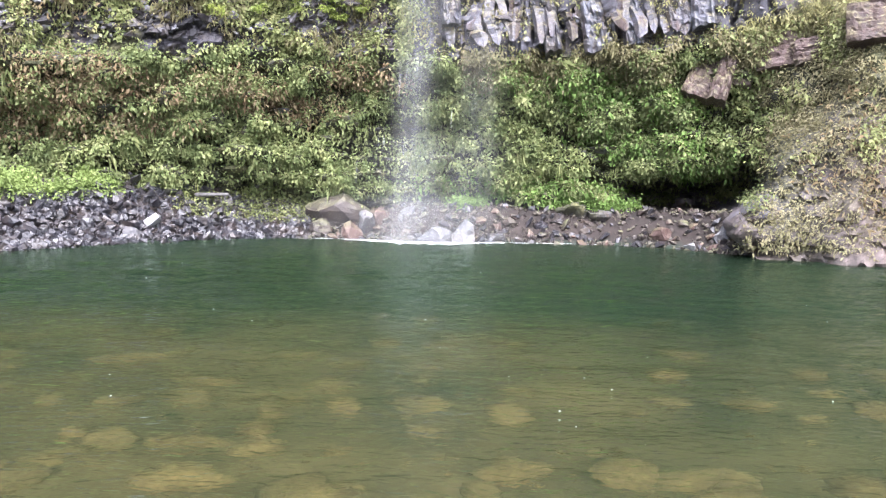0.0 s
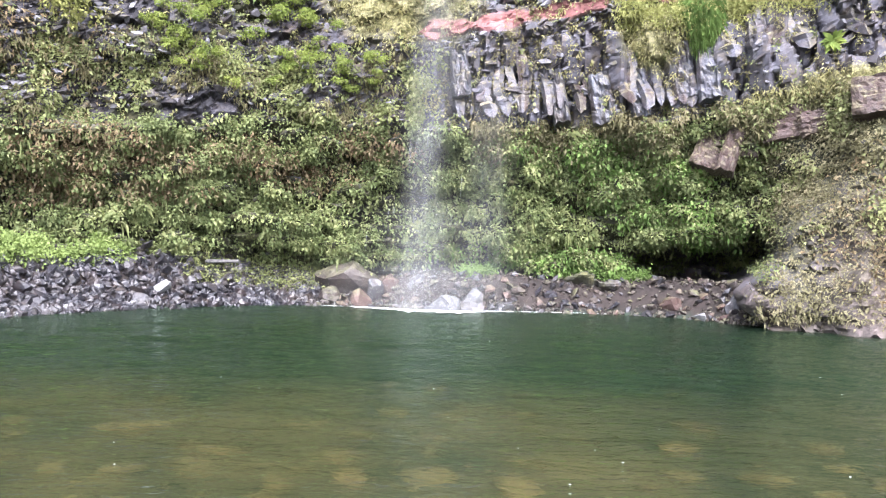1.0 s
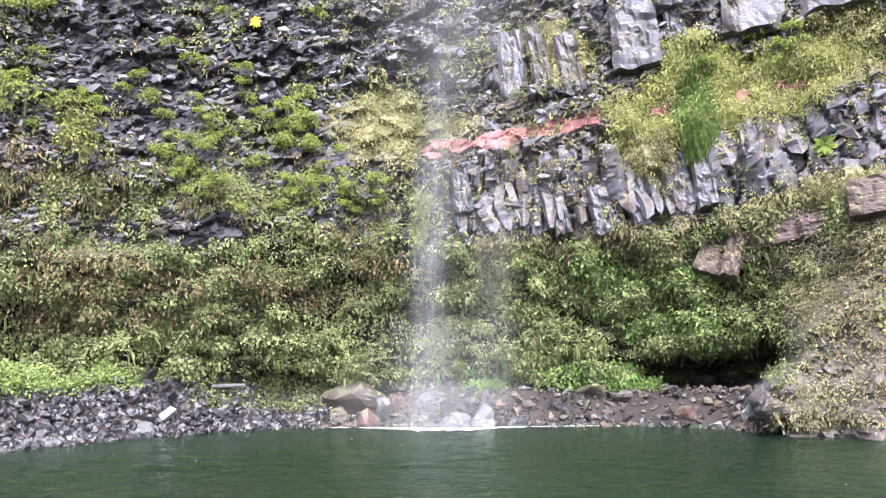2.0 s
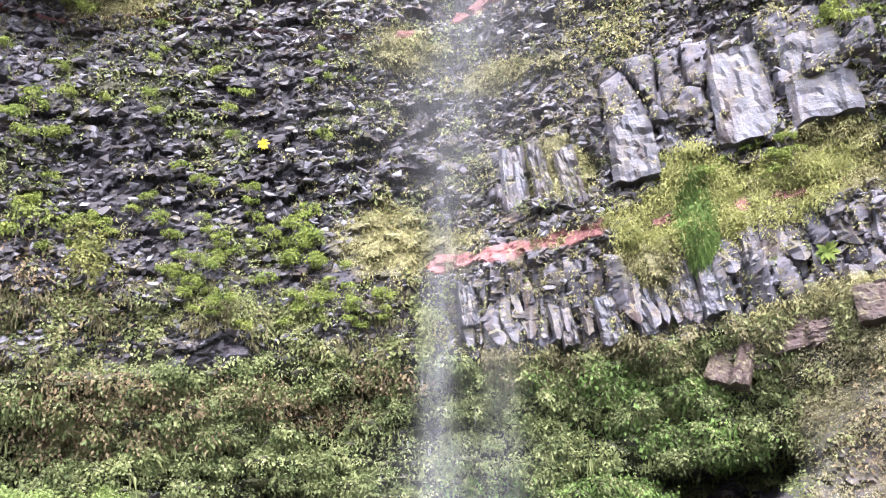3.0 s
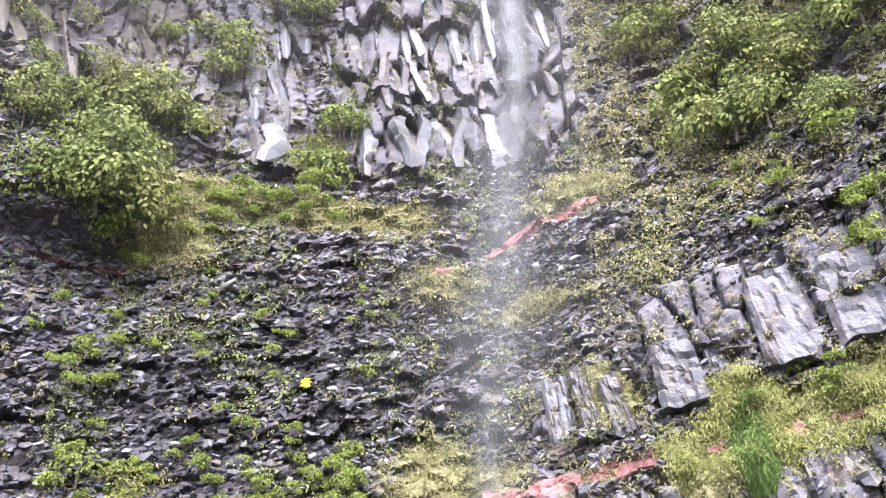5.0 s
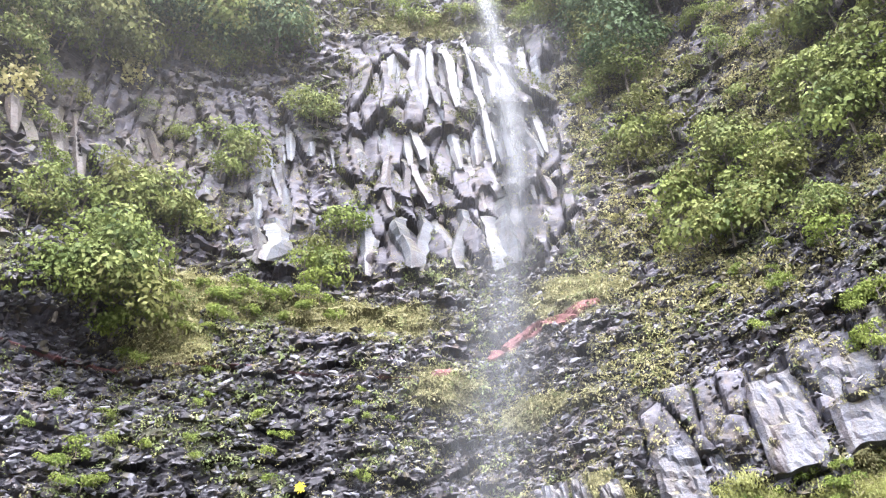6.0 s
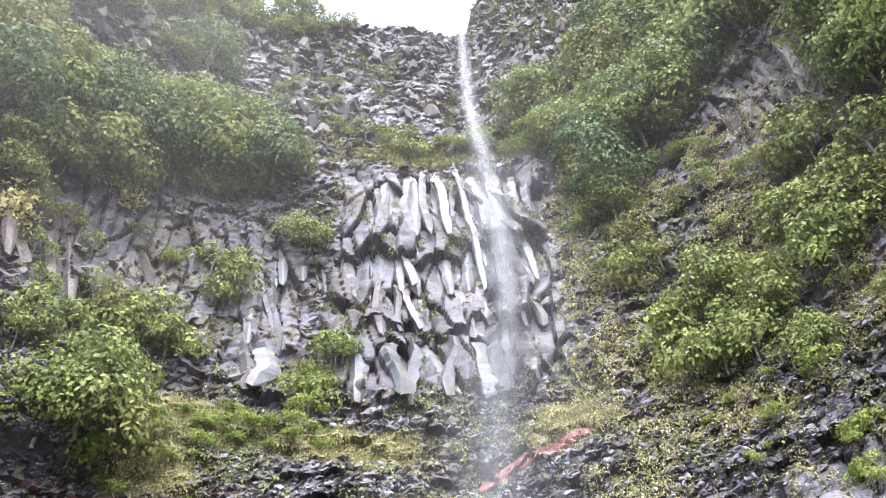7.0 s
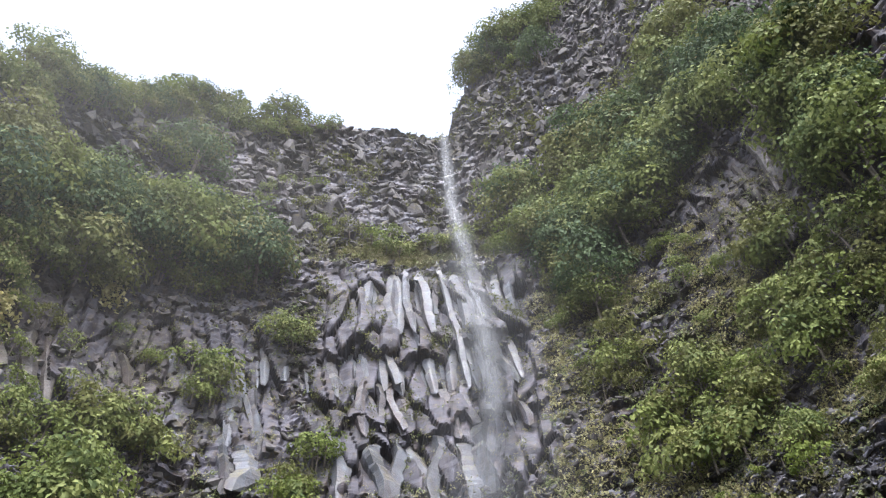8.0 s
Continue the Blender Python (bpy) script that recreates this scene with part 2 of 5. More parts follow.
M_ROCK = stone_material("basalt_rock", (0.004, 0.004, 0.005), (0.03, 0.029, 0.036), 0, 0.34)
M_PALE_ROCK = stone_material("pale_rock", (0.06, 0.06, 0.065), (0.2, 0.2, 0.21))
M_MOSSY_ROCK = stone_material("mossy_rock", (0.01, 0.0075, 0.007), (0.036, 0.026, 0.023), 0.5)
M_RED_ROCK = stone_material("red_rock", (0.024, 0.013, 0.011), (0.078, 0.044, 0.037), 0.4)
M_WET_ROCK = stone_material("wet_rock", (0.014, 0.014, 0.016), (0.07, 0.07, 0.076), 0, 0.22)
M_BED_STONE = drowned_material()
M_WATER, M_BED = water_material(), bed_material()
M_VEIL, M_MIST = veil_material(), mist_material()
M_FALL, M_SPRAY = falling_water_material("falling_water", 0.2), falling_water_material("spray", 0.16)
M_FOAM = Mat("foam")
M_FOAM = M_FOAM.done(M_FOAM.surface((0.7, 0.73, 0.73), 0.6, M_FOAM.bump(M_FOAM.noise(14, 4), 0.6, 0.03)))
M_FROTH = froth_material()
M_DRIFTWOOD = Mat("driftwood")
M_DRIFTWOOD = M_DRIFTWOOD.done(M_DRIFTWOOD.surface(M_DRIFTWOOD.ramp(M_DRIFTWOOD.noise(9, 5), (0.3, (0.03, 0.028, 0.028)), (0.7, (0.1, 0.095, 0.09))), 0.85))
M_BARK = Mat("bark")
M_BARK = M_BARK.done(M_BARK.surface(M_BARK.ramp(M_BARK.noise(5, 5), (0.3, (0.05, 0.04, 0.03)), (0.7, (0.2, 0.17, 0.14))), 0.85))
M_FERN = leaf_material("fern_leaf", (0.055, 0.078, 0.036), (0.16, 0.195, 0.08), (0.26, 0.29, 0.125), (0.36, 0.365, 0.19))
M_BRIGHT = leaf_material("bright_leaf", (0.05, 0.082, 0.017), (0.13, 0.176, 0.037), (0.23, 0.265, 0.066), through=0.36)
M_FRESH = leaf_material("fresh_fern", (0.06, 0.11, 0.034), (0.13, 0.22, 0.06), (0.21, 0.32, 0.1))
M_TURF = leaf_material("turf_blade", (0.15, 0.145, 0.065), (0.27, 0.255, 0.12), (0.39, 0.365, 0.2), (0.2, 0.21, 0.085))
M_CUSHION = leaf_material("cushion_moss", (0.11, 0.16, 0.05), (0.2, 0.28, 0.09), (0.32, 0.4, 0.15))
M_LIME = leaf_material("lime_grass", (0.19, 0.207, 0.065), (0.32, 0.338, 0.118), (0.44, 0.437, 0.21))
M_HILL = leaf_material("hill_grass", (0.085, 0.082, 0.04), (0.165, 0.155, 0.085), (0.27, 0.25, 0.15), (0.19, 0.15, 0.11))
M_DRY = leaf_material("dry_leaf", (0.11, 0.075, 0.045), (0.2, 0.145, 0.085), (0.26, 0.21, 0.13), (0.13, 0.13, 0.05))
M_TREE = leaf_material("tree_leaf", (0.032, 0.056, 0.022), (0.085, 0.125, 0.042), (0.16, 0.195, 0.062), (0.25, 0.265, 0.085), through=0.3)
M_DEEP = leaf_material("deep_green_leaf", (0.018, 0.036, 0.018), (0.045, 0.078, 0.032), (0.09, 0.13, 0.05), through=0.28)
M_OLIVE = leaf_material("olive_leaf", (0.045, 0.052, 0.018), (0.1, 0.112, 0.034), (0.19, 0.19, 0.065), through=0.28)
M_BUSH = leaf_material("bush_leaf", (0.04, 0.06, 0.018), (0.1, 0.135, 0.034), (0.2, 0.225, 0.062), through=0.3)
M_YELLOW = leaf_material("yellow_petal", (0.5, 0.42, 0.04), (0.62, 0.55, 0.07))
M_BLOSSOM = leaf_material("blossom", (0.5, 0.45, 0.2), (0.65, 0.6, 0.32))

# ---- the shape of the gorge: a bowl of cliffs round the pool ----
# a: bearing in degrees from straight ahead (right is plus), z: height over the water
def frac(v):
    return v - np.floor(v)


def hash2(i, j, k):
    return frac(np.sin(i * 127.1 + j * 311.7 + k * 74.7) * 43758.5453)


def vnoise(u, v, k=0):
    i, j = np.floor(u), np.floor(v)
    f, g = u - i, v - j
    f, g = f * f * (3 - 2 * f), g * g * (3 - 2 * g)
    low = hash2(i, j, k) * (1 - f) + hash2(i + 1, j, k) * f
    high = hash2(i, j + 1, k) * (1 - f) + hash2(i + 1, j + 1, k) * f
    return low * (1 - g) + high * g


def fbm(u, v, k=0, octaves=4):
    total, size = 0.0, 0.5
    for n in range(octaves):
        total = total + size * (vnoise(u * 2 ** n + 17.3 * n, v * 2 ** n - 9.1 * n, k + n) - 0.5)
        size *= 0.55
    return total


def cells(u, v, k=0, jitter=0.85):
    """Broken blocks: the gap to the next block, the block's own random numbers and the place inside it."""
    i, j = np.floor(u), np.floor(v)
    best = np.full(np.shape(u), 9.0)
    second = best.copy()
    pick = [np.zeros(np.shape(u)) for _ in range(5)]
    for di in (-1, 0, 1):
        for dj in (-1, 0, 1):
            ci, cj = i + di, j + dj
            cu = ci + 0.5 + jitter * (hash2(ci, cj, k) - 0.5)
            cv = cj + 0.5 + jitter * (hash2(ci, cj, k + 1) - 0.5)
            d = np.hypot(u - cu, v - cv)
            nearer = d < best
            second = np.where(nearer, best, np.minimum(second, d))
            best = np.where(nearer, d, best)
            for n, val in enumerate((hash2(ci, cj, k + 2), hash2(ci, cj, k + 3), hash2(ci, cj, k + 4), u - cu, v - cv)):
                pick[n] = np.where(nearer, val, pick[n])
    return second - best, pick


def step(x, low, high):
    t = np.clip((x - low) / (high - low), 0, 1)
    return t * t * (3 - 2 * t)


def oval(a, z, patch, soft=0.35):
    """1 inside a tilted oval patch (bearing, height, half width in degrees, half height in metres, tilt in degrees), 0 outside."""
    pa, pz, wa, wz, tilt = patch
    du, dv = (a - pa) * 0.43, z - pz
    c, s = math.cos(radians(tilt)), math.sin(radians(tilt))
    d = np.hypot((du * c + dv * s) / (wa * 0.43), (dv * c - du * s) / wz)
    return 1 - step(d + 0.9 * fbm(du * 0.9, dv * 0.9, 40, 3), 1 - soft, 1 + soft)


PROFILE_Z = (-3, -0.6, 1, 3, 4.5, 5.3, 7.5, 9, 12, 16, 19, 20.8, 38, 39.6, 52, 95)
PROFILE_R = (24.4, 24.7, 25.0, 24.9, 24.3, 23.9, 23.6, 24.0, 24.2, 24.6, 25.2, 26.2, 27.2, 28.6, 29.6, 31.5)
TOP_A = (-80, -54, -49.6, -44.4, -37.5, -28.6, -17.6, -11.7, 2.5, 4, 6.8, 9.9, 13.3, 17, 22.9, 30, 45, 80)
TOP_Z = (28, 41.5, 44.5, 49, 53, 57.3, 58.4, 59.2, 60, 65, 69, 72.5, 74.5, 77, 79, 84, 88, 88)


def top_of(a):
    return np.interp(a, TOP_A, TOP_Z) + 1.6 * fbm(a * 0.35, a * 0 + 3.3, 60, 4)


def lip_of(a):
    """How far the bottom edge of the overhanging basalt lies above the pool."""
    return np.interp(a, (-40, -24, -17, -8, 0, 11, 17, 30), (4.6, 4.9, 5.2, 5.5, 5.2, 5.4, 5.7, 6.3))


def base_r(a, z):
    lip = lip_of(a) - 5.3
    zz = z - lip * step(z, 1.5, 5) * (1 - step(z, 8, 14))
    r = np.interp(zz, PROFILE_Z, PROFILE_R)
    alcove = (1 - step(zz, 4.6, 5.3))
    r = r - 1.0 * alcove * step(-a, 8, 24)
    # buttress that comes down to the shore beside the cave
    edge = 21.0 + 2.0 * step(z, 2, 4.5) - 3.2 * step(z, -0.5, 0.9) * (1 - step(z, 0.4, 1.9))
    wide = 1.0 + 4.5 * step(z, 1.7, 4.5)
    butt = step(a, edge - wide, edge + wide)
    r = r * (1 - butt) + butt * np.minimum(r, 20.7 + 0.4 * np.maximum(z, 0) + 0.2 * np.sin(a * 0.9))
    # cave under the moss wall
    cave = step(a, 11.0, 13.6) * (1 - step(a, 20.0, 21.8)) * step(z, -1.0, 0.2) * (1 - step(z, 1.5 + 0.04 * (a - 12), 2.2 + 0.05 * (a - 12)))
    r = r + 4.2 * cave * (1 - butt)
    low = step(a, -15.5, -13.5) * (1 - step(a, -9.5, -8.5)) * step(z, -1, 0.3) * (1 - step(z, 1.2, 1.9))
    r = r + 1.2 * low
    # the arms of the bowl stand forward higher up
    arm = step(np.abs(a + 4), 16, 60)
    r = r - 3.0 * arm * step(z, 8, 20)
    # left-hand shelf with undercut
    shelf = step(-a, 22, 30) * step(z, 13.5, 15) * (1 - step(z, 16.2, 17.2))
    r = r + 1.4 * shelf
    # ravine from which the water comes, and the gully under it
    r = r + 1.5 * np.exp(-((a - 2.5) / 5) ** 2) * step(z, 40, 50)
    r = r + 0.9 * np.exp(-((a + 1.5 - 0.25 * (z - 10)) / 5) ** 2) * step(z, 8.5, 10) * (1 - step(z, 17, 20))
    return r


def zone_columns(a, z):
    wall = step(a, -15, -12) * (1 - step(a, 8, 10.5)) * step(z, 21.3, 22.2) * (1 - step(z, 36.8 + 0 * a, 38.2))
    left = step(a, -44, -41) * (1 - step(a, -17, -14)) * step(z, 22.5, 24) * (1 - step(z, 30, 32.5))
    right = step(a, 27, 29) * (1 - step(a, 39, 42)) * step(z, 28, 29.5) * (1 - step(z, 36, 38))
    upper = 0.35 * step(z, 43, 46) + 0 * a
    return np.maximum(np.maximum(np.maximum(wall, 0.8 * left), 0.8 * right), upper)


def zone_blocks(a, z):
    """The lower flow, which broke into short columns and squared blocks."""
    lip = lip_of(a)
    edge = step(a, -3, -1) * (1 - step(a, 27, 29)) * step(z, lip - 0.15, lip + 0.05) * (1 - step(z - 0.07 * a, 7.2, 7.7))
    row = step(a, 1.5, 2.2) * (1 - step(a, 7.6, 8.4)) * step(z - 0.07 * a, 9.5, 9.8) * (1 - step(z - 0.07 * a, 11.6, 11.9))
    right = step(a, 9.5, 10.4) * (1 - step(a, 29, 30)) * step(z - 0.05 * a, 11.0, 11.3) * (1 - step(z - 0.07 * a, 13.0, 13.5))
    return np.maximum(np.maximum(edge, row), right)


def zone_soft(a, z):
    """Where moss and soil round off the rock."""
    lip = lip_of(a)
    alcove = 1 - step(z + 0.6 * fbm(a * 0.4, z, 33), lip - 0.5, lip + 0.1)
    right = step(a, 17, 22) * (1 - step(z, 5.0, 6.4))
    return np.maximum(alcove, right)


def red_layer(a, z):
    """Thin beds of red baked clay between the lava flows."""
    low = np.interp(a, (-3, 10, 14, 26), (7.85, 8.75, 8.85, 9.35))
    keep = np.interp(a, (-3, -2.4, 9.8, 10.2, 13.2, 13.5, 14.6, 14.9, 16.4, 16.8, 19.6, 20, 21, 21.6, 25.4, 26), (0, 1, 1, 0, 0, 0.6, 0.6, 0, 0, 0.8, 0.8, 0, 0, 0.7, 0.7, 0))
    high = np.interp(a, (-6, -3, 1.0, 9), (15.9, 16.5, 17.5, 18.5))
    keep2 = np.interp(a, (-5, -4.6, -3.4, -3.2, -0.5, 0, 9, 9.4), (0, 1, 1, 0, 0, 0.8, 1, 0))
    ragged = 0.5 + 1.6 * vnoise(a * 1.1, z * 0.5, 77)
    return np.maximum(1 - step(np.abs(z - low) / (0.001 + 0.21 * keep * ragged), 0.7, 1.1), 1 - step(np.abs(z - high) / (0.001 + 0.19 * keep2 * ragged), 0.7, 1.1))


def moss_pads(a, z):
    """Cushions of moss and fern that stand out of the damp wall, with gaps between them."""
    s = a * 0.43
    gap, (h, _, _, u, v) = cells(s * 1.1 + 0.9 * fbm(s, z, 54), z * 2.1 + 0.9 * fbm(s, z, 55), 52)
    return 0.34 * (h - 0.4) + 0.5 * v - 0.25 * v * v - 0.2 * u * u - 0.2 * np.exp(-gap / 0.14)


def cliff_r(a, z):
    """Distance of the cliff face from the middle of the shore, with its blocks, columns and cracks."""
    s = a * 0.43
    r = base_r(a, z)
    soft, col = zone_soft(a, z), zone_columns(a, z)
    r = r - 1.1 * fbm(s * 0.22, z * 0.22, 3) * (1 - 0.5 * soft) - 0.55 * fbm(s * 0.7, z * 0.7, 5)
    # blocks, in layers that rise gently to the right
    w = z - 0.16 * s + 0.8 * fbm(s * 0.3, z * 0.3, 9) + 0.2 * fbm(s * 1.1, z * 1.1, 8, 3)
    s0, s = s, s + 0.35 * fbm(s * 0.8 + 5, z * 0.8, 6, 3)
    big = step(z, 40, 44)
    gap, (h1, h2, h3, du, dv) = cells(s * 1.15, w * 2.0, 11, 1.0)
    block = 0.9 * (h1 - 0.35) + (h2 - 0.5) * 1.3 * du + (0.35 - 1.3 * h3) * dv
    gap2, (k1, k2, k3, eu, ev) = cells(s * 2.7 + 3, w * 4.3, 21, 1.0)
    chip = 0.28 * (k1 - 0.4) + (k2 - 0.5) * 0.4 * eu + (0.3 - 0.9 * k3) * 0.5 * ev
    rough = np.clip(0.62 + 1.1 * fbm(s * 0.18, z * 0.25, 27), 0.25, 1.2)
    rock = (0.66 * block * (1 + 0.6 * big) + 0.42 * chip) * rough - 0.22 * np.exp(-gap / 0.05) * rough - 0.1 * np.exp(-gap2 / 0.06)
    s = s0
    clay = red_layer(a, z)
    rock = rock * (1 - 0.65 * clay) + 0.12 * clay
    # columns: long, slightly bent prisms
    bend = s + 0.10 * (z - 29) + 0.35 * np.sin(z * 0.55 + 0.4 * s)
    gapc, (c1, c2, c3, cu, cv) = cells(bend * 1.35, z * 0.25 + 0.4 * np.sin(s * 0.8), 31, 0.8)
    pillar = 0.5 * (c1 - 0.4) + (c2 - 0.5) * 0.7 * cu - (0.15 + 0.55 * c3) * cv - 0.32 * np.exp(-gapc / 0.05)
    block_zone = zone_blocks(a, z) * (1 - soft) * (1 - 0.6 * clay)
    large = step(z, 10.5, 11)
    gapb, (b1, b2, b3, bu, bv) = cells((s + 0.12 * z) * (1.75 - 0.75 * large), z * (0.55 - 0.1 * large) + 0.3 * np.sin(s * 1.3), 61, 0.7)
    cleft = 0.7 * (b1 - 0.45) + (b2 - 0.5) * 0.8 * bu + (0.1 + 0.4 * b3) * bv - 0.45 * np.exp(-gapb / 0.06) - 0.05 * np.exp(-gap2 / 0.04)
    pad = moss_pads(a, z)
    cut = 3.6 * fbm(s * 0.8, s * 0 + 2.0, 63, 4)
    tier = np.interp(z + cut, (21.5, 25.6, 25.75, 30.4, 30.6, 38), (0.3, -0.2, 0.3, -0.22, 0.35, -0.3)) * step(a, -14, -11.5) * (1 - step(a, 7.5, 10)) * (1 - step(z, 37, 39))
    pillar = pillar + tier
    moss = 0.2 * fbm(s * 2.2, z * 1.6, 51) + 0.9 * fbm(s * 0.7, z * 1.1, 53, 3) + 2.1 * pad * (1 - step(a, 19, 23)) + 0.7 * chip * step(a, 19, 23)
    out = rock * (1 - soft) * (1 - col) * (1 - block_zone) + (cleft + 0.1 + 0.2 * large) * block_zone + pillar * col + moss * soft + 0.25 * chip * soft * step(fbm(s * 0.5, z * 0.5, 57), 0.05, 0.15)
    return r - out


def cliff_at(a, z):
    r = cliff_r(a, z)
    t = np.radians(a)
    return np.stack([r * np.sin(t), r * np.cos(t), z], -1)

# ---- helpers for meshes ----
def mesh_from(name, verts, faces, material, smooth=False):
    """A mesh from arrays; all faces have the same number of corners."""
    me = bpy.data.meshes.new(name)
    verts, faces = np.asarray(verts, np.float32), np.asarray(faces, np.int32)
    n = faces.shape[1]
    me.vertices.add(len(verts))
    me.vertices.foreach_set("co", verts.ravel())
    me.loops.add(faces.size)
    me.loops.foreach_set("vertex_index", faces.ravel())
    me.polygons.add(len(faces))
    me.polygons.foreach_set("loop_start", np.arange(0, faces.size, n, dtype=np.int32))
    me.polygons.foreach_set("use_smooth", np.full(len(faces), smooth))
    me.update(calc_edges=True)
    me.validate()
    me.materials.append(material)
    return me


def grid_faces(rows, cols):
    i = np.arange(rows * cols).reshape(rows, cols)
    return np.stack([i[:-1, :-1], i[:-1, 1:], i[1:, 1:], i[1:, :-1]], -1).reshape(-1, 4)


def give(me, name, values):
    me.attributes.new(name, "FLOAT", "POINT").data.foreach_set("value", np.asarray(values, np.float32).ravel())


def part(name, me, parent, label="", m=None):
    ob = new(name, me)
    ob.parent = parent
    if m is not None:
        ob.matrix_basis = m
    return tagged(ob, label)


def thing(name, label, category, m=None, group="", me=None):
    ob = new(name, me)
    if m is not None:
        ob.matrix_basis = m
    return tagged(ob, label, category, group)


# ---- patches of the cliff: bearing, height, half width in degrees, half height in metres, tilt ----
TURF = [(-4.3, 8.9, 4.5, 1.24, -10), (25.4, 10.6, 3.7, 1.0, 14), (25.5, 9.7, 5.0, 0.8, 8), (24.0, 6.1, 5.0, 0.35, 12), (-11.9, 18.9, 9.5, 0.9, -3),
        (-22.8, 19.3, 4.7, 1.3, -10), (-3.7, 15.8, 3.6, 0.8, 0), (7.3, 19.2, 4.1, 1.1, 10), (2.9, 14.7, 3.9, 0.6, 0),
        (7.4, 10.9, 2.6, 1.0, 0), (-3.0, 41.0, 9.0, 1.6, 0), (6.2, 41.0, 3.3, 2.2, 0), (13.0, 7.7, 2.2, 0.8, 0), (-25.0, 17.1, 3.7, 1.3, 0)]
LIME = [(18.4, 9.3, 7.6, 1.0, 10), (16.5, 10.0, 2.5, 0.9, 0)]


def inside(a, z, patches, soft=0.35):
    out = np.zeros(np.shape(a))
    for p in patches:
        out = np.maximum(out, oval(a, z, p, soft))
    return out


# ---- the cliff ----
def build_cliff():
    fine = np.arange(-38, 38.01, 0.2)
    side = np.arange(38.4, 66, 0.45)
    a = np.concatenate([-side[::-1], fine, side])
    low, mid = np.arange(-1.2, 20, 0.075), np.arange(20, 41, 0.12)
    share = np.linspace(0, 1, 190)[1:]
    top = top_of(a)
    zs = [np.broadcast_to(v, a.shape) for v in np.concatenate([low, mid])] + [mid[-1] + (top - mid[-1]) * v for v in share]
    z = np.array(zs)
    aa = np.broadcast_to(a, z.shape)
    p = cliff_at(aa, z)
    t = np.radians(a)
    rim = np.hypot(p[-1, :, 0], p[-1, :, 1])
    extra = []
    for back, rise in ((1.0, 0.35), (4, 1.2), (14, 3.0), (40, 6.0), (110, -12), (190, -1)):
        h = top + rise + 0.5 * fbm(a * 0.3, a * 0 + back, 70) if back < 190 else np.full(a.shape, -3.0)
        extra.append(np.stack([(rim + back) * np.sin(t), (rim + back) * np.cos(t), h], -1))
    p = np.concatenate([p, np.array(extra)])
    rows, cols = p.shape[:2]
    me = mesh_from("cliff", p.reshape(-1, 3), grid_faces(rows, cols), M_CLIFF)
    z = np.concatenate([z, np.array([top + 1 for _ in extra])])
    aa = np.broadcast_to(a, z.shape)
    soft, s = zone_soft(aa, z), aa * 0.43
    turf = inside(aa, z, TURF + LIME)
    grown = step(fbm(s * 0.55, z * 0.6, 81) + 0.5 * fbm(s * 2, z * 2, 83), 0.05, 0.2)
    moss = np.maximum(np.maximum(soft * 0.95, turf), 0.75 * grown)
    red = np.maximum(red_layer(aa, z), 0.3 * oval(aa, z, (29, 1.6, 3.5, 2.0, 10), 0.6))
    moss *= 1 - 0.9 * red
    moss *= 1 - 0.8 * np.maximum(zone_columns(aa, z), zone_blocks(aa, z) * (1 - soft))
    cave = step(aa, 9.5, 12) * (1 - step(aa, 21, 23)) * (1 - step(z, 1.0, 2.2))
    foot = 1 - step(z + 0.4 * fbm(s, z, 85), 0.5, 1.1)
    butt = step(aa, 21, 24) * (1 - step(z, 2.0, 5.0))
    moss *= 1 - np.maximum(np.maximum(cave, foot * 0.8), 0.6 * butt)
    pale = np.maximum(0.35 * zone_blocks(aa, z), 0.9 * step(z, 41, 45) + 0 * aa)
    brown = np.maximum(np.maximum(foot * 0.8, butt * 0.75), step(z, 42, 46) * step(fbm(s * 0.25, z * 0.25, 88), -0.12, 0.12) * 0.7)
    wet = np.maximum(inside(aa, z, [(-15, 12.0, 13, 4.2, -6), (-22, 10, 12, 3.2, 0), (-20, 6.0, 10, 0.9, 0), (10, 15.5, 6, 1.5, 10)], 0.5), 0.6 * step(aa, 24, 30) * step(z, 13, 15) * (1 - step(z, 19, 21)))
    brown = np.maximum(brown, 0.8 * inside(aa, z, [(-28.5, 27.5, 3.5, 3.0, 0), (36, 32, 6, 4, 0), (-40, 27, 5, 3, 0)], 0.5))
    # the face behind the columns is darkened as well, to set them off
    wet = np.maximum(wet, 0.35 * zone_columns(aa, z) * (1 - step(z, 41, 44)))
    for name, value in (("turf", 0.9 * turf * (1 - red)), ("moss", moss), ("red", red), ("pale", pale), ("brown", brown), ("wet", wet)):
        give(me, name, value)
    return tagged(new("cliff", me), "dark layered basalt cliff with moss, ledges and an overhang", "cliff", kind="structure")


cliff = build_cliff()

# ---- ground, pool bed and water ----
SHORE_A = (-100, -60, -40, -28.2, -21.7, -12.9, -7.6, -1.7, 10.3, 16, 19, 25.4, 28.2, 45, 60, 100)
SHORE_R = (5, 9, 14.5, 19.4, 21.1, 23.3, 23.4, 22.8, 23.5, 22.9, 22.0, 21.0, 21.0, 16, 9, 5)


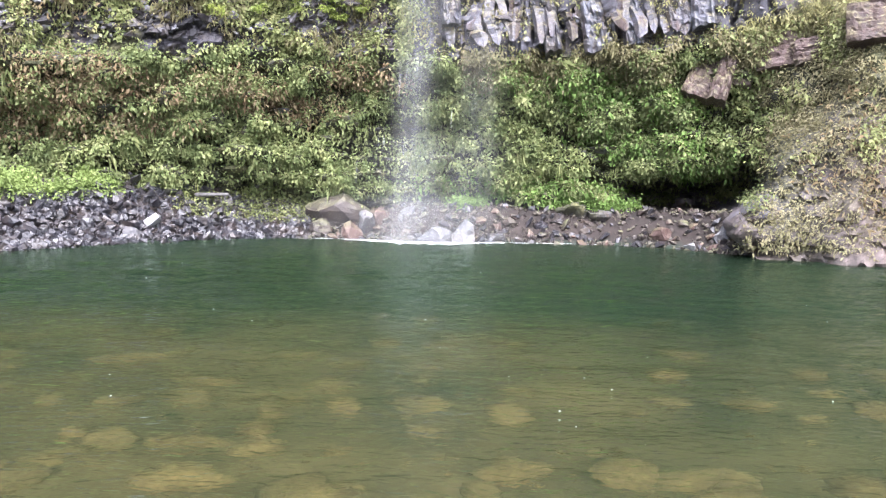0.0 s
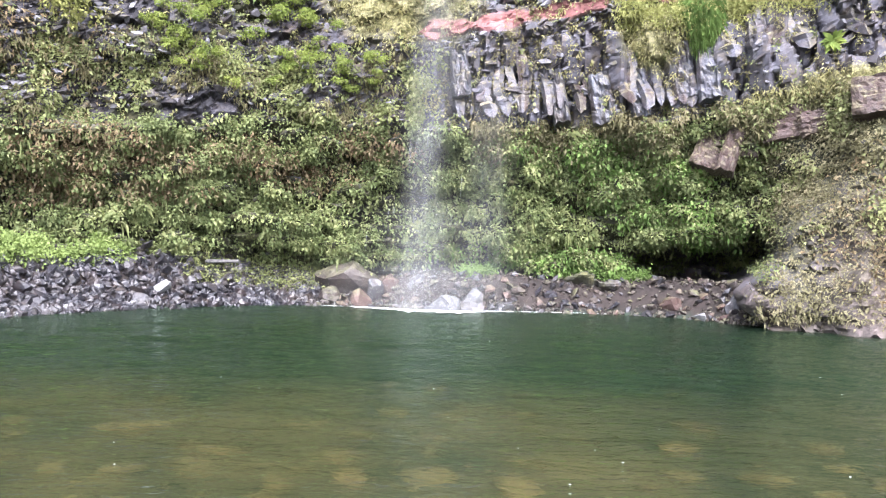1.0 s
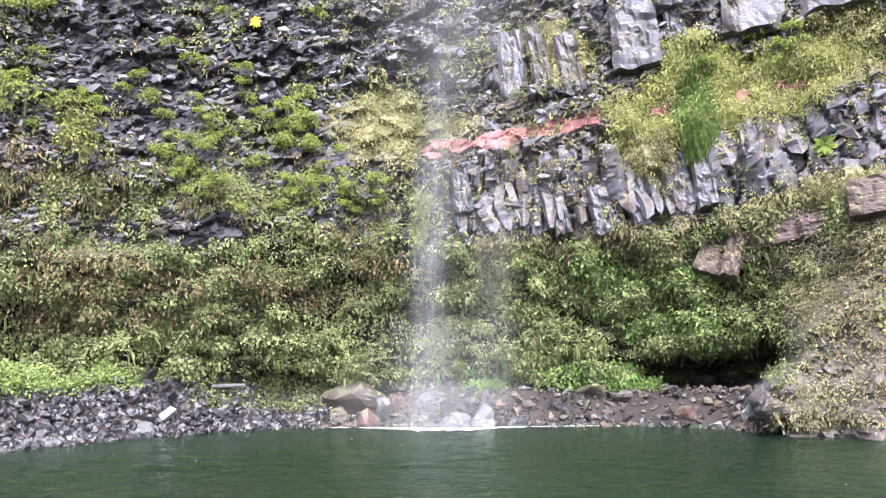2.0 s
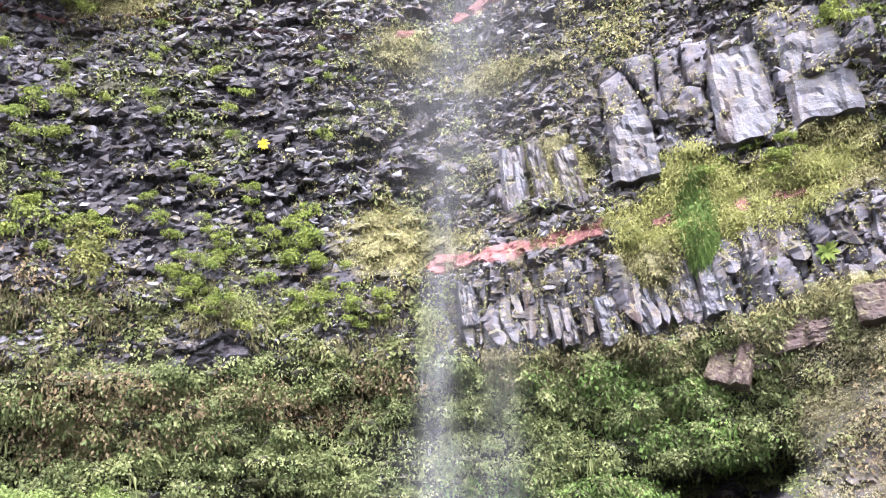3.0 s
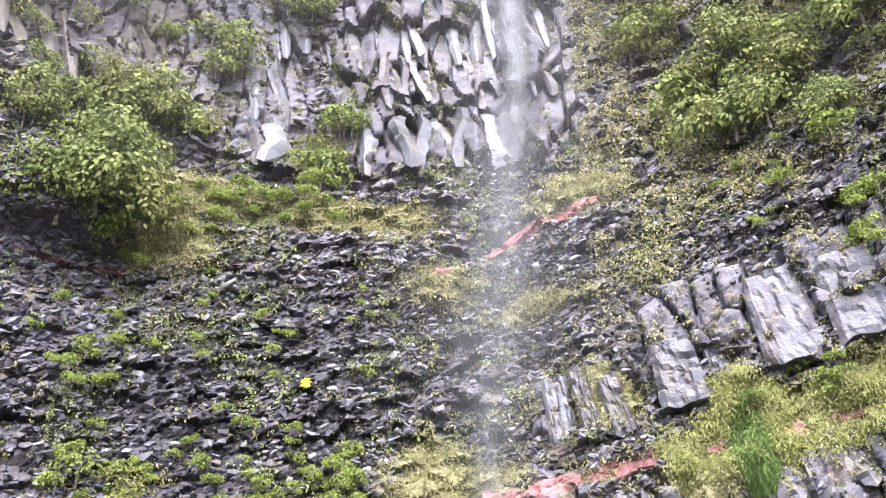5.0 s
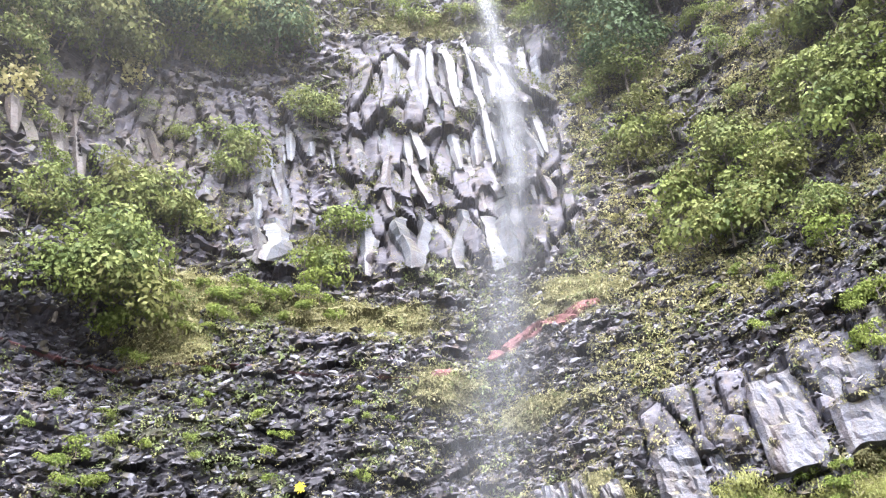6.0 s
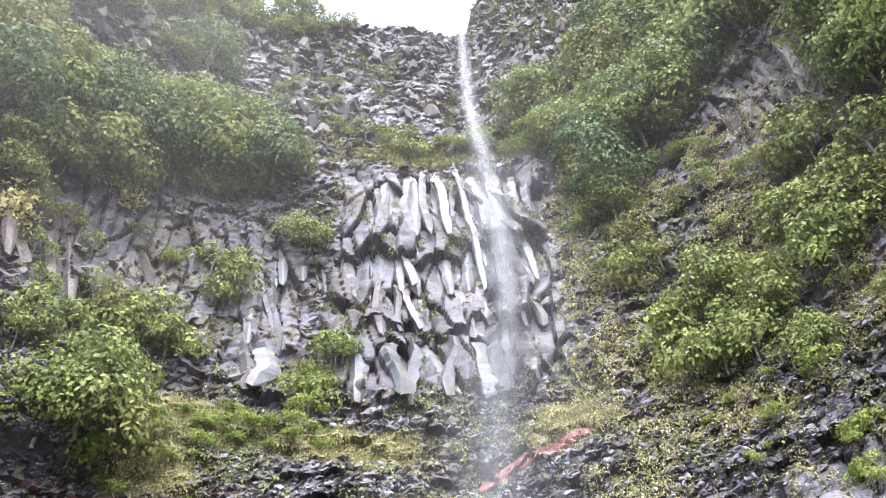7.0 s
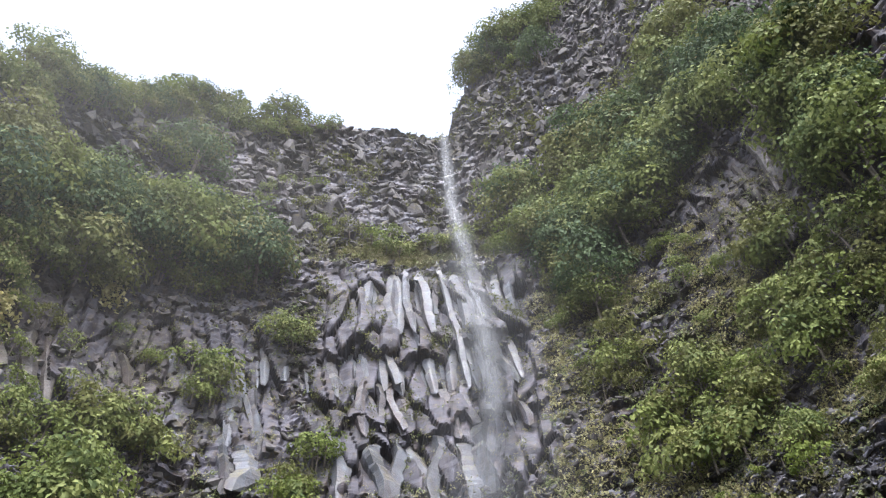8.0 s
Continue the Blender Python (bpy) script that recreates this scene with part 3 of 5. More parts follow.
def ground_z(x, y):
    r, a = np.hypot(x, y), np.degrees(np.arctan2(x, y))
    far = np.interp(a, SHORE_A, SHORE_R) - r + 0.5 * fbm(x * 0.5, y * 0.5, 91)
    near = y - 1.4 + 0.5 * fbm(x * 0.5, y * 0.5, 92)
    inner = np.minimum(far, near)
    depth = np.minimum(0.9 * np.maximum(far, 0), 0.1 * np.maximum(near, 0) + 0.02 * np.maximum(near - 6, 0) ** 2)
    depth = 2.6 * (1 - np.exp(-depth / 2.6))
    bank = 0.95 * step(-inner, 0, 3.0 - 1.3 * step(a, -8, -2) * (1 - step(a, 20, 26))) * (0.12 + 0.88 * step(y, 3, 8)) + 0.55 * step(-a, 11, 20) * step(-inner, 0.4, 3) * step(y, 5, 10)
    return np.where(inner > 0, -depth, bank) + 0.12 * fbm(x * 1.3, y * 1.3, 93)


def build_ground():
    def axis(low, high, fine, far):
        inner = np.arange(low, high, fine)
        grow = [fine * 1.25 ** n for n in range(1, 60)]
        out = np.cumsum(grow)
        out = out[out < far]
        return np.concatenate([low - out[::-1], inner, high + out])
    x, y = axis(-16, 16, 0.25, 3000), axis(-3, 29, 0.25, 3000)
    xx, yy = np.meshgrid(x, y)
    z = ground_z(xx, yy)
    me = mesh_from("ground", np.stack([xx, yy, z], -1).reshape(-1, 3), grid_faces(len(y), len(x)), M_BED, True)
    # mask of the painted light loss: grows with depth, rightward and farther out
    give(me, "depth_shade", np.maximum(step(-z + 0.9 * fbm(xx * 0.4, yy * 0.4, 95) + 0.2 * step(xx, 0.5, 4), 0.15, 1.4), step(yy, 7, 13)))
    give(me, "bank", step(z, -0.05, 0.1))
    return tagged(new("ground", me), "muddy pool bed and stony bank", "ground", kind="structure")


ground = build_ground()
wx, wy = np.meshgrid(np.linspace(-14.5, 14.5, 280), np.linspace(0.6, 25.6, 300))
ripples = 0.058 * fbm(wx * 2.1 + 0.5 * wy, wy * 3.1, 171, 3) + 0.035 * fbm(wx * 0.8, wy * 1.3 + 0.3 * wx, 175, 2)
ripples *= 0.55 + 0.9 * vnoise(wx * 0.25, wy * 0.35, 178)
pool = new("water", mesh_from("water", np.stack([wx, wy, ripples], -1).reshape(-1, 3), grid_faces(300, 280), M_WATER, True))
pool.visible_shadow = False
tagged(pool, "clear green pool water with small ripples", "water", kind="structure")

# ---- leaves ----
RNG = np.random.default_rng(7)


def unit(v):
    return v / np.maximum(np.linalg.norm(v, axis=-1, keepdims=True), 1e-9)


def leaves(name, at, way, face, length, width, material, droop=0.25):
    """One mesh of many small folded leaves: base points, growing directions, facing normals, lengths and widths."""
    way = unit(way)
    across = unit(np.cross(way, face))
    up = np.cross(across, way)
    L, W = length[:, None], width[:, None]
    mid = at + way * L * 0.5 + up * L * 0.10
    tip = at + way * L + np.array([0, 0, -1.0]) * L * droop
    left, right = mid + across * W * 0.5 - up * W * 0.15, mid - across * W * 0.5 - up * W * 0.15
    v = np.stack([at, left, tip, right], 1)
    n = len(at)
    f = np.array([[0, 1, 2], [0, 2, 3]])
    return mesh_from(name, v.reshape(-1, 3), (f[None] + 4 * np.arange(n)[:, None, None]).reshape(-1, 3), material)


def scatter(count, a0, a1, z0, z1, density):
    """Random places on the cliff, kept with the given likelihood, and the way outward there."""
    a, z = RNG.uniform(a0, a1, count), RNG.uniform(z0, z1, count)
    keep = RNG.random(count) < density(a, z)
    a, z = a[keep], z[keep]
    p = cliff_at(a, z)
    e = 0.12
    du = cliff_at(a + e / 0.43, z) - cliff_at(a - e / 0.43, z)
    dv = cliff_at(a, z + e) - cliff_at(a, z - e)
    n = unit(np.cross(du, dv))
    return a, z, p, n


def tufts(name, label, category, places, each, length, width, material, hang=0.5, spread=0.8, reach=0.12, droop=0.3, up=0.0):
    a, z, p, n = places
    k = len(p)
    idx = np.repeat(np.arange(k), each)
    m = len(idx)
    size = np.repeat(RNG.uniform(0.6, 1.4, k), each) * RNG.uniform(0.7, 1.3, m)
    out = unit(n[idx] + np.array([0, 0, up - hang]) + spread * RNG.normal(0, 0.6, (m, 3)))
    at = p[idx] + RNG.normal(0, reach, (m, 3)) + n[idx] * 0.03
    face = unit(n[idx] + np.array([0, 0, 0.6]) + RNG.normal(0, 0.35, (m, 3)))
    me = leaves(name, at, out, face, length * size, width * size, material, droop)
    return tagged(new(name, me), label, category, kind="stuff")


def shade_wall(a, z):
    return (1 - step(z, lip_of(a) - 0.4, lip_of(a) + 0.1)) * step(z, 1.05, 1.4) * (1 - step(a, 20, 22)) * (0.2 + 0.8 * step(fbm(a * 0.55, z * 1.6, 101), -0.1, 0.06)) * (0.06 + 0.94 * step(moss_pads(a, z), -0.16, 0.06))


def rock_growth(a, z):
    g = step(fbm(a * 0.43 * 0.55, z * 0.6, 81) + 0.5 * fbm(a * 0.86, z * 2, 83), 0.02, 0.16)
    return (0.9 * g * step(z, lip_of(a), lip_of(a) + 0.3) * (1 - np.maximum(zone_columns(a, z), 0.85 * zone_blocks(a, z))) + 0.03) * (1 - 0.95 * red_layer(a, z))


tufts("hanging_ferns", "olive-green ferns and moss hanging on the damp rock wall", "fern",
      scatter(70000, -50, 22, 0.6, 6.2, shade_wall), 10, 0.085, 0.058, M_FERN, hang=0.1, spread=1.7, reach=0.085)
tufts("fern_fronds", "drooping fern fronds on the damp wall", "fern",
      scatter(3000, -50, 21, 0.9, 6.0, lambda a, z: (0.2 + 0.8 * (1 - step(z, 2, 4))) * 0.6 * shade_wall(a + 9, z * 1.1)), 6, 0.24, 0.05, M_FERN, hang=0.8, spread=0.9, reach=0.06, droop=0.5)
tufts("bright_moss_ferns", "fresh green ferns on the wall under the overhang", "fern",
      scatter(15000, -8, 20, 0.8, 5.4, lambda a, z: (0.25 + 0.75 * step(fbm(a * 0.8, z * 2.0, 135), -0.1, 0.1)) * inside(a, z, [(10.3, 4.35, 5.5, 0.45, -6), (14.5, 3.9, 2.5, 0.4, -10), (6.5, 1.5, 6.5, 0.2, -2), (16.5, 2.6, 2.5, 0.5, -6), (12, 3.0, 3.5, 0.35, -6)], 0.5)),
      7, 0.12, 0.07, M_FRESH, hang=0.2, spread=1.6, reach=0.13)
tufts("tan_moss", "tan and straw-coloured dead moss on the damp wall", "moss",
      scatter(14000, -32, 6, 2.5, 5.2, lambda a, z: 0.7 * inside(a, z, [(-13, 4.0, 4.5, 0.45, -10), (-23, 4.0, 5.0, 0.5, 0), (-26, 3.0, 3.0, 0.5, 0), (-6, 4.6, 3.0, 0.3, -5), (-20, 3.0, 3, 0.3, 0)], 0.5)),
      7, 0.1, 0.055, M_DRY, hang=0.3, spread=1.5, reach=0.12)
tufts("cliff_herbs", "small olive herbs in the cracks of the cliff", "herb",
      scatter(42000, -52, 45, 5, 41, rock_growth), 11, 0.1, 0.06, M_FERN, hang=0.1, spread=1.6, reach=0.075)
tufts("cliff_lichen_grass", "yellowish dry grass tufts on the ledges", "grass",
      scatter(52000, -52, 45, 5, 41, lambda a, z: rock_growth(a + 40, z * 1.1) * 0.45), 11, 0.085, 0.035, M_TURF, hang=0.3, spread=1.4, reach=0.065)
tufts("moss_tufts", "small yellow-olive moss tufts dotted over the rock", "moss",
      scatter(24000, -45, 40, 5.2, 24, lambda a, z: (0.1 + 0.5 * step(fbm(a * 0.5, z * 0.9, 121), 0.0, 0.14)) * (1 - zone_columns(a, z)) * (1 - red_layer(a, z)) * (0.35 + 0.65 * step(a, -12, 2)) * step(z, lip_of(a) - 0.1, lip_of(a) + 0.2)),
      10, 0.075, 0.045, M_TURF, hang=0.3, spread=1.4, reach=0.07)
tufts("turf", "pale yellow-green turf on sloping ledges", "grass",
      scatter(130000, -36, 36, 5, 44, lambda a, z: inside(a, z, TURF) * (1 - 0.95 * red_layer(a, z))), 9, 0.085, 0.032, M_TURF, hang=0.5, spread=1.2, reach=0.1)
tufts("lime_grass", "bright lime-green grass on the slope", "grass",
      scatter(50000, 8, 30, 7, 12, lambda a, z: inside(a, z, LIME) * (0.2 + 0.8 * step(fbm(a * 0.6, z * 1.2, 131), -0.08, 0.06)) * (1 - 0.95 * red_layer(a, z))), 8, 0.1, 0.03, M_LIME, hang=0.6, spread=1.3, reach=0.13)
tufts("hanging_grass", "long lime-green grass hanging over the ledge", "grass",
      scatter(9000, 14.8, 17.8, 7.4, 10.4, lambda a, z: oval(a, z, (16.3, 8.9, 0.8, 1.3, 0))), 9, 0.2, 0.02, M_FRESH, hang=1.6, spread=0.8, reach=0.1, droop=0.4)
tufts("hillside_grass", "mixed olive and straw grass on the buttress", "grass",
      scatter(27000, 18, 40, 0.2, 8, lambda a, z: step(a, 19, 22) * (1 - step(z, lip_of(a) - 0.3, lip_of(a) + 0.2)) * (0.34 + 0.66 * step(z, 1.8, 4.2)) * (0.35 + 0.65 * step(fbm(a * 0.4, z, 111), -0.06, 0.1))), 10, 0.07, 0.036, M_HILL, hang=0.3, spread=1.5, reach=0.08)
tufts("hillside_herbs", "small olive herbs on the buttress", "herb",
      scatter(26000, 18, 40, 0.4, 8, lambda a, z: step(a, 19, 22) * (1 - step(z, lip_of(a) - 0.3, lip_of(a) + 0.2)) * step(z, 1.8, 3.4) * step(fbm(a * 0.4, z, 113), -0.06, 0.1)), 6, 0.09, 0.055, M_FERN, hang=0.2, spread=1.5, reach=0.14)
tufts("lip_growth", "tan and rust-tinted plants hanging under the edge of the overhang", "herb",
      scatter(16000, 1, 21, 3.8, 6.6, lambda a, z: 0.6 * step(z, lip_of(a) - 1.1, lip_of(a) - 0.7) * (1 - step(z, lip_of(a) - 0.1, lip_of(a) + 0.3)) * step(fbm(a * 0.5, z * 1.2, 169), -0.08, 0.1)), 10, 0.1, 0.045, M_HILL, hang=0.5, spread=1.4, reach=0.09)


def edge_growth(a, z):
    """The strip of plants along the edge above the damp wall; bare only where the dark ledge juts out."""
    up = z - lip_of(a)
    strip = step(up, -0.3, 0.0) * (1 - step(up + 1.2 * fbm(a * 0.3, z * 0.6, 161), 1.2, 2.4)) * (1 - step(a, -3, 0))
    return strip * (1 - oval(a, z, (-18.5, 5.4, 5.5, 0.75, 4), 0.3)) * (1 - oval(a, z, (-8, 6.0, 4.0, 0.4, 4), 0.3)) * (0.1 + 0.7 * step(fbm(a * 0.7, z * 1.4, 163), -0.02, 0.1))


tufts("edge_herbs", "olive and straw-coloured plants along the edge of the overhang", "herb",
      scatter(26000, -40, 0, 4.2, 8.5, edge_growth), 11, 0.09, 0.055, M_FERN, hang=0.2, spread=1.6, reach=0.08)
tufts("edge_grass", "straw-coloured grass hanging over the edge", "grass",
      scatter(12000, -40, 0, 4.2, 8.5, lambda a, z: 0.7 * edge_growth(a + 3, z)), 10, 0.13, 0.028, M_HILL, hang=1.0, spread=1.0, reach=0.07, droop=0.4)
tufts("slope_growth", "tan and olive low growth between the broken rocks of the slope", "herb",
      scatter(30000, 8, 44, 14.5, 34, lambda a, z: 0.5 * step(fbm(a * 0.3, z * 0.45, 165), -0.1, 0.08) * (1 - zone_columns(a, z)) * (1 - 0.95 * red_layer(a, z))), 11, 0.11, 0.06, M_TURF, hang=0.1, spread=1.6, reach=0.1)
tufts("upper_growth", "olive low growth on the upper cliff", "herb",
      scatter(22000, -60, 40, 40, 70, lambda a, z: 0.55 * (z < top_of(a)) * step(fbm(a * 0.22, z * 0.25, 167), 0.04, 0.14)), 11, 0.2, 0.11, M_OLIVE, hang=0.1, spread=1.6, reach=0.16)
tufts("dry_ferns", "withered reddish ferns on the slope", "fern",
      scatter(14000, -36, 40, 0.3, 9, lambda a, z: np.maximum(0.7 * oval(a, z, (-28, 6.7, 4.5, 1.1, 0)), 0.5 * oval(a, z, (28, 2.6, 4, 1.8, 20)))), 6, 0.13, 0.05, M_DRY, hang=0.3, spread=1.3, reach=0.14)


# ---- basalt columns and blocks that stand out of the cliff ----
def frame_at(a, z, out=0.0):
    """A pose on the cliff: x along the face to the right, y into the rock, z up."""
    r = float(base_r(np.array([a]), np.array([z]))[0]) - out
    t = radians(a)
    return Matrix.Translation((r * math.sin(t), r * math.cos(t), z)) @ Matrix.Rotation(-t, 4, "Z")


def prism(seed, bend, jag):
    """An uneven column, one metre wide and high, bent outward at its broken lower end, with worn edges and cross cracks."""
    rnd = random.Random(seed)
    n, rings = rnd.choice((5, 6, 7)), 12
    turn = rnd.uniform(0, 6.28)
    rim = [(turn + 6.283 * (k + rnd.uniform(-0.28, 0.28)) / n, rnd.uniform(0.38, 0.58)) for k in range(n)]
    bm = bmesh.new()
    loops = []
    for j in range(rings):
        h = j / (rings - 1)
        shrink = 1 - 0.25 * max(0, h - 0.75) / 0.25 - 0.3 * max(0, 0.15 - h) / 0.15 + rnd.choice((-0.13, -0.04, 0.02, 0.05, 0.1))
        dx, dy = bend * (1 - h) ** 2 + 0.24 * math.sin(4.5 * h + seed) + rnd.uniform(-0.05, 0.05), -0.35 * (1 - h) ** 2 + rnd.uniform(-0.05, 0.05)
        loops.append([bm.verts.new((dx + shrink * q * math.cos(t) * rnd.uniform(0.93, 1.07), dy + shrink * q * math.sin(t) * rnd.uniform(0.93, 1.07),
                                    h + rnd.uniform(-0.02, 0.02) + (jag * rnd.uniform(-1, 1) + 0.15 * math.sin(t) if j in (0, rings - 1) else 0))) for t, q in rim])
    for low, high in zip(loops, loops[1:]):
        for k in range(n):
            bm.faces.new((low[k], low[(k + 1) % n], high[(k + 1) % n], high[k]))
    bm.faces.new(loops[0][::-1])
    bm.faces.new(loops[-1])
    me = bpy.data.meshes.new("basalt_column")
    bm.to_mesh(me)
    bm.free()
    return me


PRISMS = [prism(k, 0.5 * (k % 4 - 1) / 2, 0.05) for k in range(12)]
DARK_PRISMS = [me.copy() for me in PRISMS]
BROWN_PRISMS = [me.copy() for me in PRISMS]
for me in PRISMS:
    me.materials.append(M_COLUMN)
for me in DARK_PRISMS:
    me.materials.append(M_DARK_COLUMN)
for me in BROWN_PRISMS:
    me.materials.append(M_BROWN_COLUMN)


def column_row(a0, a1, low, high, wide, tall, lean, meshes, out=0.2, rise=0.0, gaps=0.1, tip=-4):
    """Columns side by side between two bearings; low and high: how far down and up they reach."""
    rnd = random.Random(int(a0 * 31 + low * 7))
    a = a0
    while a < a1:
        w = wide * rnd.uniform(0.7, 1.35)
        if rnd.random() > gaps:
            z0 = low + rise * (a - a0) + rnd.uniform(-1, 1) * tall * 0.16
            h = (high - low) * rnd.uniform(0.8, 1.15)
            m = frame_at(a, z0 + 0.5 * h, out + rnd.uniform(-0.3, 0.25)) @ Matrix.Translation((0, 0, -0.5 * h))
            m = m @ pose(0, 0, 0, tip + rnd.uniform(-3, 3), lean + rnd.uniform(-4, 4), 0) @ Matrix.Diagonal((w * 1.08, w * 1.1, h, 1))
            part("basalt_column", rnd.choice(meshes), cliff, "", m)
        a += w / 0.45


# the pale organ-pipe wall behind the upper fall, in three tiers
column_row(-12.5, 2.0, 32.2, 37.0, 0.45, 2.4, -2, PRISMS, 0.0, gaps=0.06)
column_row(2.0, 8.8, 31.6, 37.0, 0.6, 2.4, -4, PRISMS, -0.1, gaps=0.1)
column_row(-11.0, 7.5, 28.2, 32.8, 0.46, 2.0, -7, PRISMS, 0.0, gaps=0.06)
column_row(-10.0, 7.5, 25.4, 28.4, 0.45, 1.6, -6, DARK_PRISMS, -0.1, gaps=0.15)
column_row(-10.5, 5.5, 21.7, 25.2, 0.8, 1.0, -5, PRISMS, 0.0, gaps=0.04)
column_row(-20.0, -16.8, 21.8, 24.8, 0.9, 0.8, 3, PRISMS, 0.0, gaps=0.0)
column_row(7.8, 12.5, 23.0, 25.6, 0.75, 1.2, -16, PRISMS, 0.0, 0.25)
# columns along the shelf on one arm of the bowl and high up beside the trees on the other
column_row(-46, -31, 24.2, 29.2, 0.6, 2.2, -15, BROWN_PRISMS, -0.2, gaps=0.2)
column_row(-31, -26, 26.4, 29.8, 0.55, 1.5, -12, BROWN_PRISMS, -0.15, gaps=0.15)
column_row(-25.5, -16, 24.2, 29.2, 0.45, 2.2, -8, PRISMS, -0.2, gaps=0.2)
column_row(-22, -13, 28.6, 33.4, 0.45, 2.4, -6, PRISMS, -0.25, gaps=0.3)
column_row(28, 39.5, 29.0, 33.0, 0.5, 2.2, 2, BROWN_PRISMS, -0.25, 0.0, gaps=0.15)
column_row(31, 40, 32.5, 36.5, 0.5, 2.2, 2, BROWN_PRISMS, -0.25, 0.0, gaps=0.2)
# the lower flow: short columns along the overhanging edge and the blocks above
column_row(-1.5, 16.5, 5.5, 7.0, 0.36, 0.9, -8, DARK_PRISMS, -0.1, 0.03, 0.2, -10)
column_row(15.5, 27.0, 7.0, 8.2, 0.5, 0.8, -8, DARK_PRISMS, -0.2, 0.05, 0.35, -6)


def faced_block(seed):
    """A squared mass of basalt one metre each way, its faces split by level cracks into small ledges."""
    rnd = random.Random(seed)
    bm = bmesh.new()
    bmesh.ops.create_cube(bm, size=1.0)
    bmesh.ops.subdivide_edges(bm, edges=bm.edges[:], cuts=13, use_grid_fill=True)
    push = [rnd.uniform(-0.07, 0.07) for _ in range(8)]
    for v in bm.verts:
        x, y, z = v.co
        k = 4.0 * (z + 0.5) + 0.5 * x + 0.7 * noise.noise(Vector((x * 2, seed, z * 2)))
        side = 4.0 * (x + 0.5) + 0.4 * noise.noise(Vector((x * 2 + 9, seed, z * 2)))
        ledge = push[int(k) % 8] + 0.6 * push[(int(side) + 3 * int(k)) % 8]
        crack = -0.04 if k - int(k) < 0.14 else 0.0
        v.co.x *= 1 - 0.09 * (z + 0.5) + 0.05 * ledge - 0.1 * max(0, abs(z) - 0.4) * 4
        v.co.z += 0.05 * x * push[0] * 10 + 0.06 * noise.noise(Vector((x * 3, seed + 5, 0)))
        v.co.y -= (ledge + crack) * (0.5 - y) - 0.12 * max(0, abs(x) - 0.36) * 5 * (0.5 - y)
        v.co += 0.035 * noise.noise_vector(Vector((x * 5 + seed, y * 5, z * 7)))
    me = bpy.data.meshes.new("rock_block")
    bm.to_mesh(me)
    bm.free()
    me.materials.append(M_FACE)
    return me


BLOCKS = [faced_block(500 + k) for k in range(5)]
# bearings of its two sides, foot and head of each block, how far it stands out, lean
for k, (a0, a1, z0, z1, out, lean) in enumerate((
        (18.1, 22.2, 10.9, 13.9, 0.3, -5), (23.0, 27.6, 11.1, 13.8, 0.4, -3), (10.8, 14.2, 10.1, 12.2, 0.6, -4), (14.5, 16.0, 10.6, 12.2, 0.35, -8), (16.6, 18.0, 11.4, 13.3, 0.0, -6),
        (2.8, 4.9, 9.5, 11.7, 0.25, -3), (5.1, 6.6, 9.4, 11.6, 0.4, -8), (7.0, 8.8, 9.5, 11.4, 0.4, -10), (14.3, 15.8, 6.0, 7.5, 0.2, -8), (15.9, 17.6, 5.9, 7.4, 0.25, -6),
        (-0.6, 0.8, 6.0, 7.3, 0.1, -6), (6.3, 7.5, 5.3, 6.8, 0.2, -10), (9.0, 10.6, 5.3, 6.7, 0.2, -9), (11.6, 12.9, 5.5, 6.8, 0.1, -8), (19.0, 20.6, 6.5, 8.1, 0.1, -7), (8.0, 9.2, 22.8, 25.0, 0.1, -18))):
    am, zm = 0.5 * (a0 + a1), 0.5 * (z0 + z1)
    m = frame_at(am, zm, out) @ pose(0, 0.75, 0, -3, lean, 0) @ Matrix.Diagonal((radians(a1 - a0) * 23.6, 1.6, z1 - z0, 1))
    part("rock_block", BLOCKS[k % 5], cliff, "pale grey squared basalt block", m)


# moss and ferns in the gaps between the columns
tufts("column_moss", "yellow-olive moss in the gaps of the columns", "moss",
      scatter(9000, -16, 9, 21, 38, lambda a, z: step(fbm(a * 0.9, z * 0.45, 131), 0.04, 0.2) * 0.4), 12, 0.11, 0.06, M_OLIVE, hang=0.1, spread=1.6, reach=0.09)
tufts("edge_moss", "yellow-olive moss hanging between the short columns", "moss",
      scatter(5200, -2, 28, 5.6, 14.5, lambda a, z: step(fbm(a * 0.9, z * 0.5, 133), 0.04, 0.2) * 0.7), 14, 0.07, 0.035, M_HILL, hang=0.5, spread=1.5, reach=0.06)
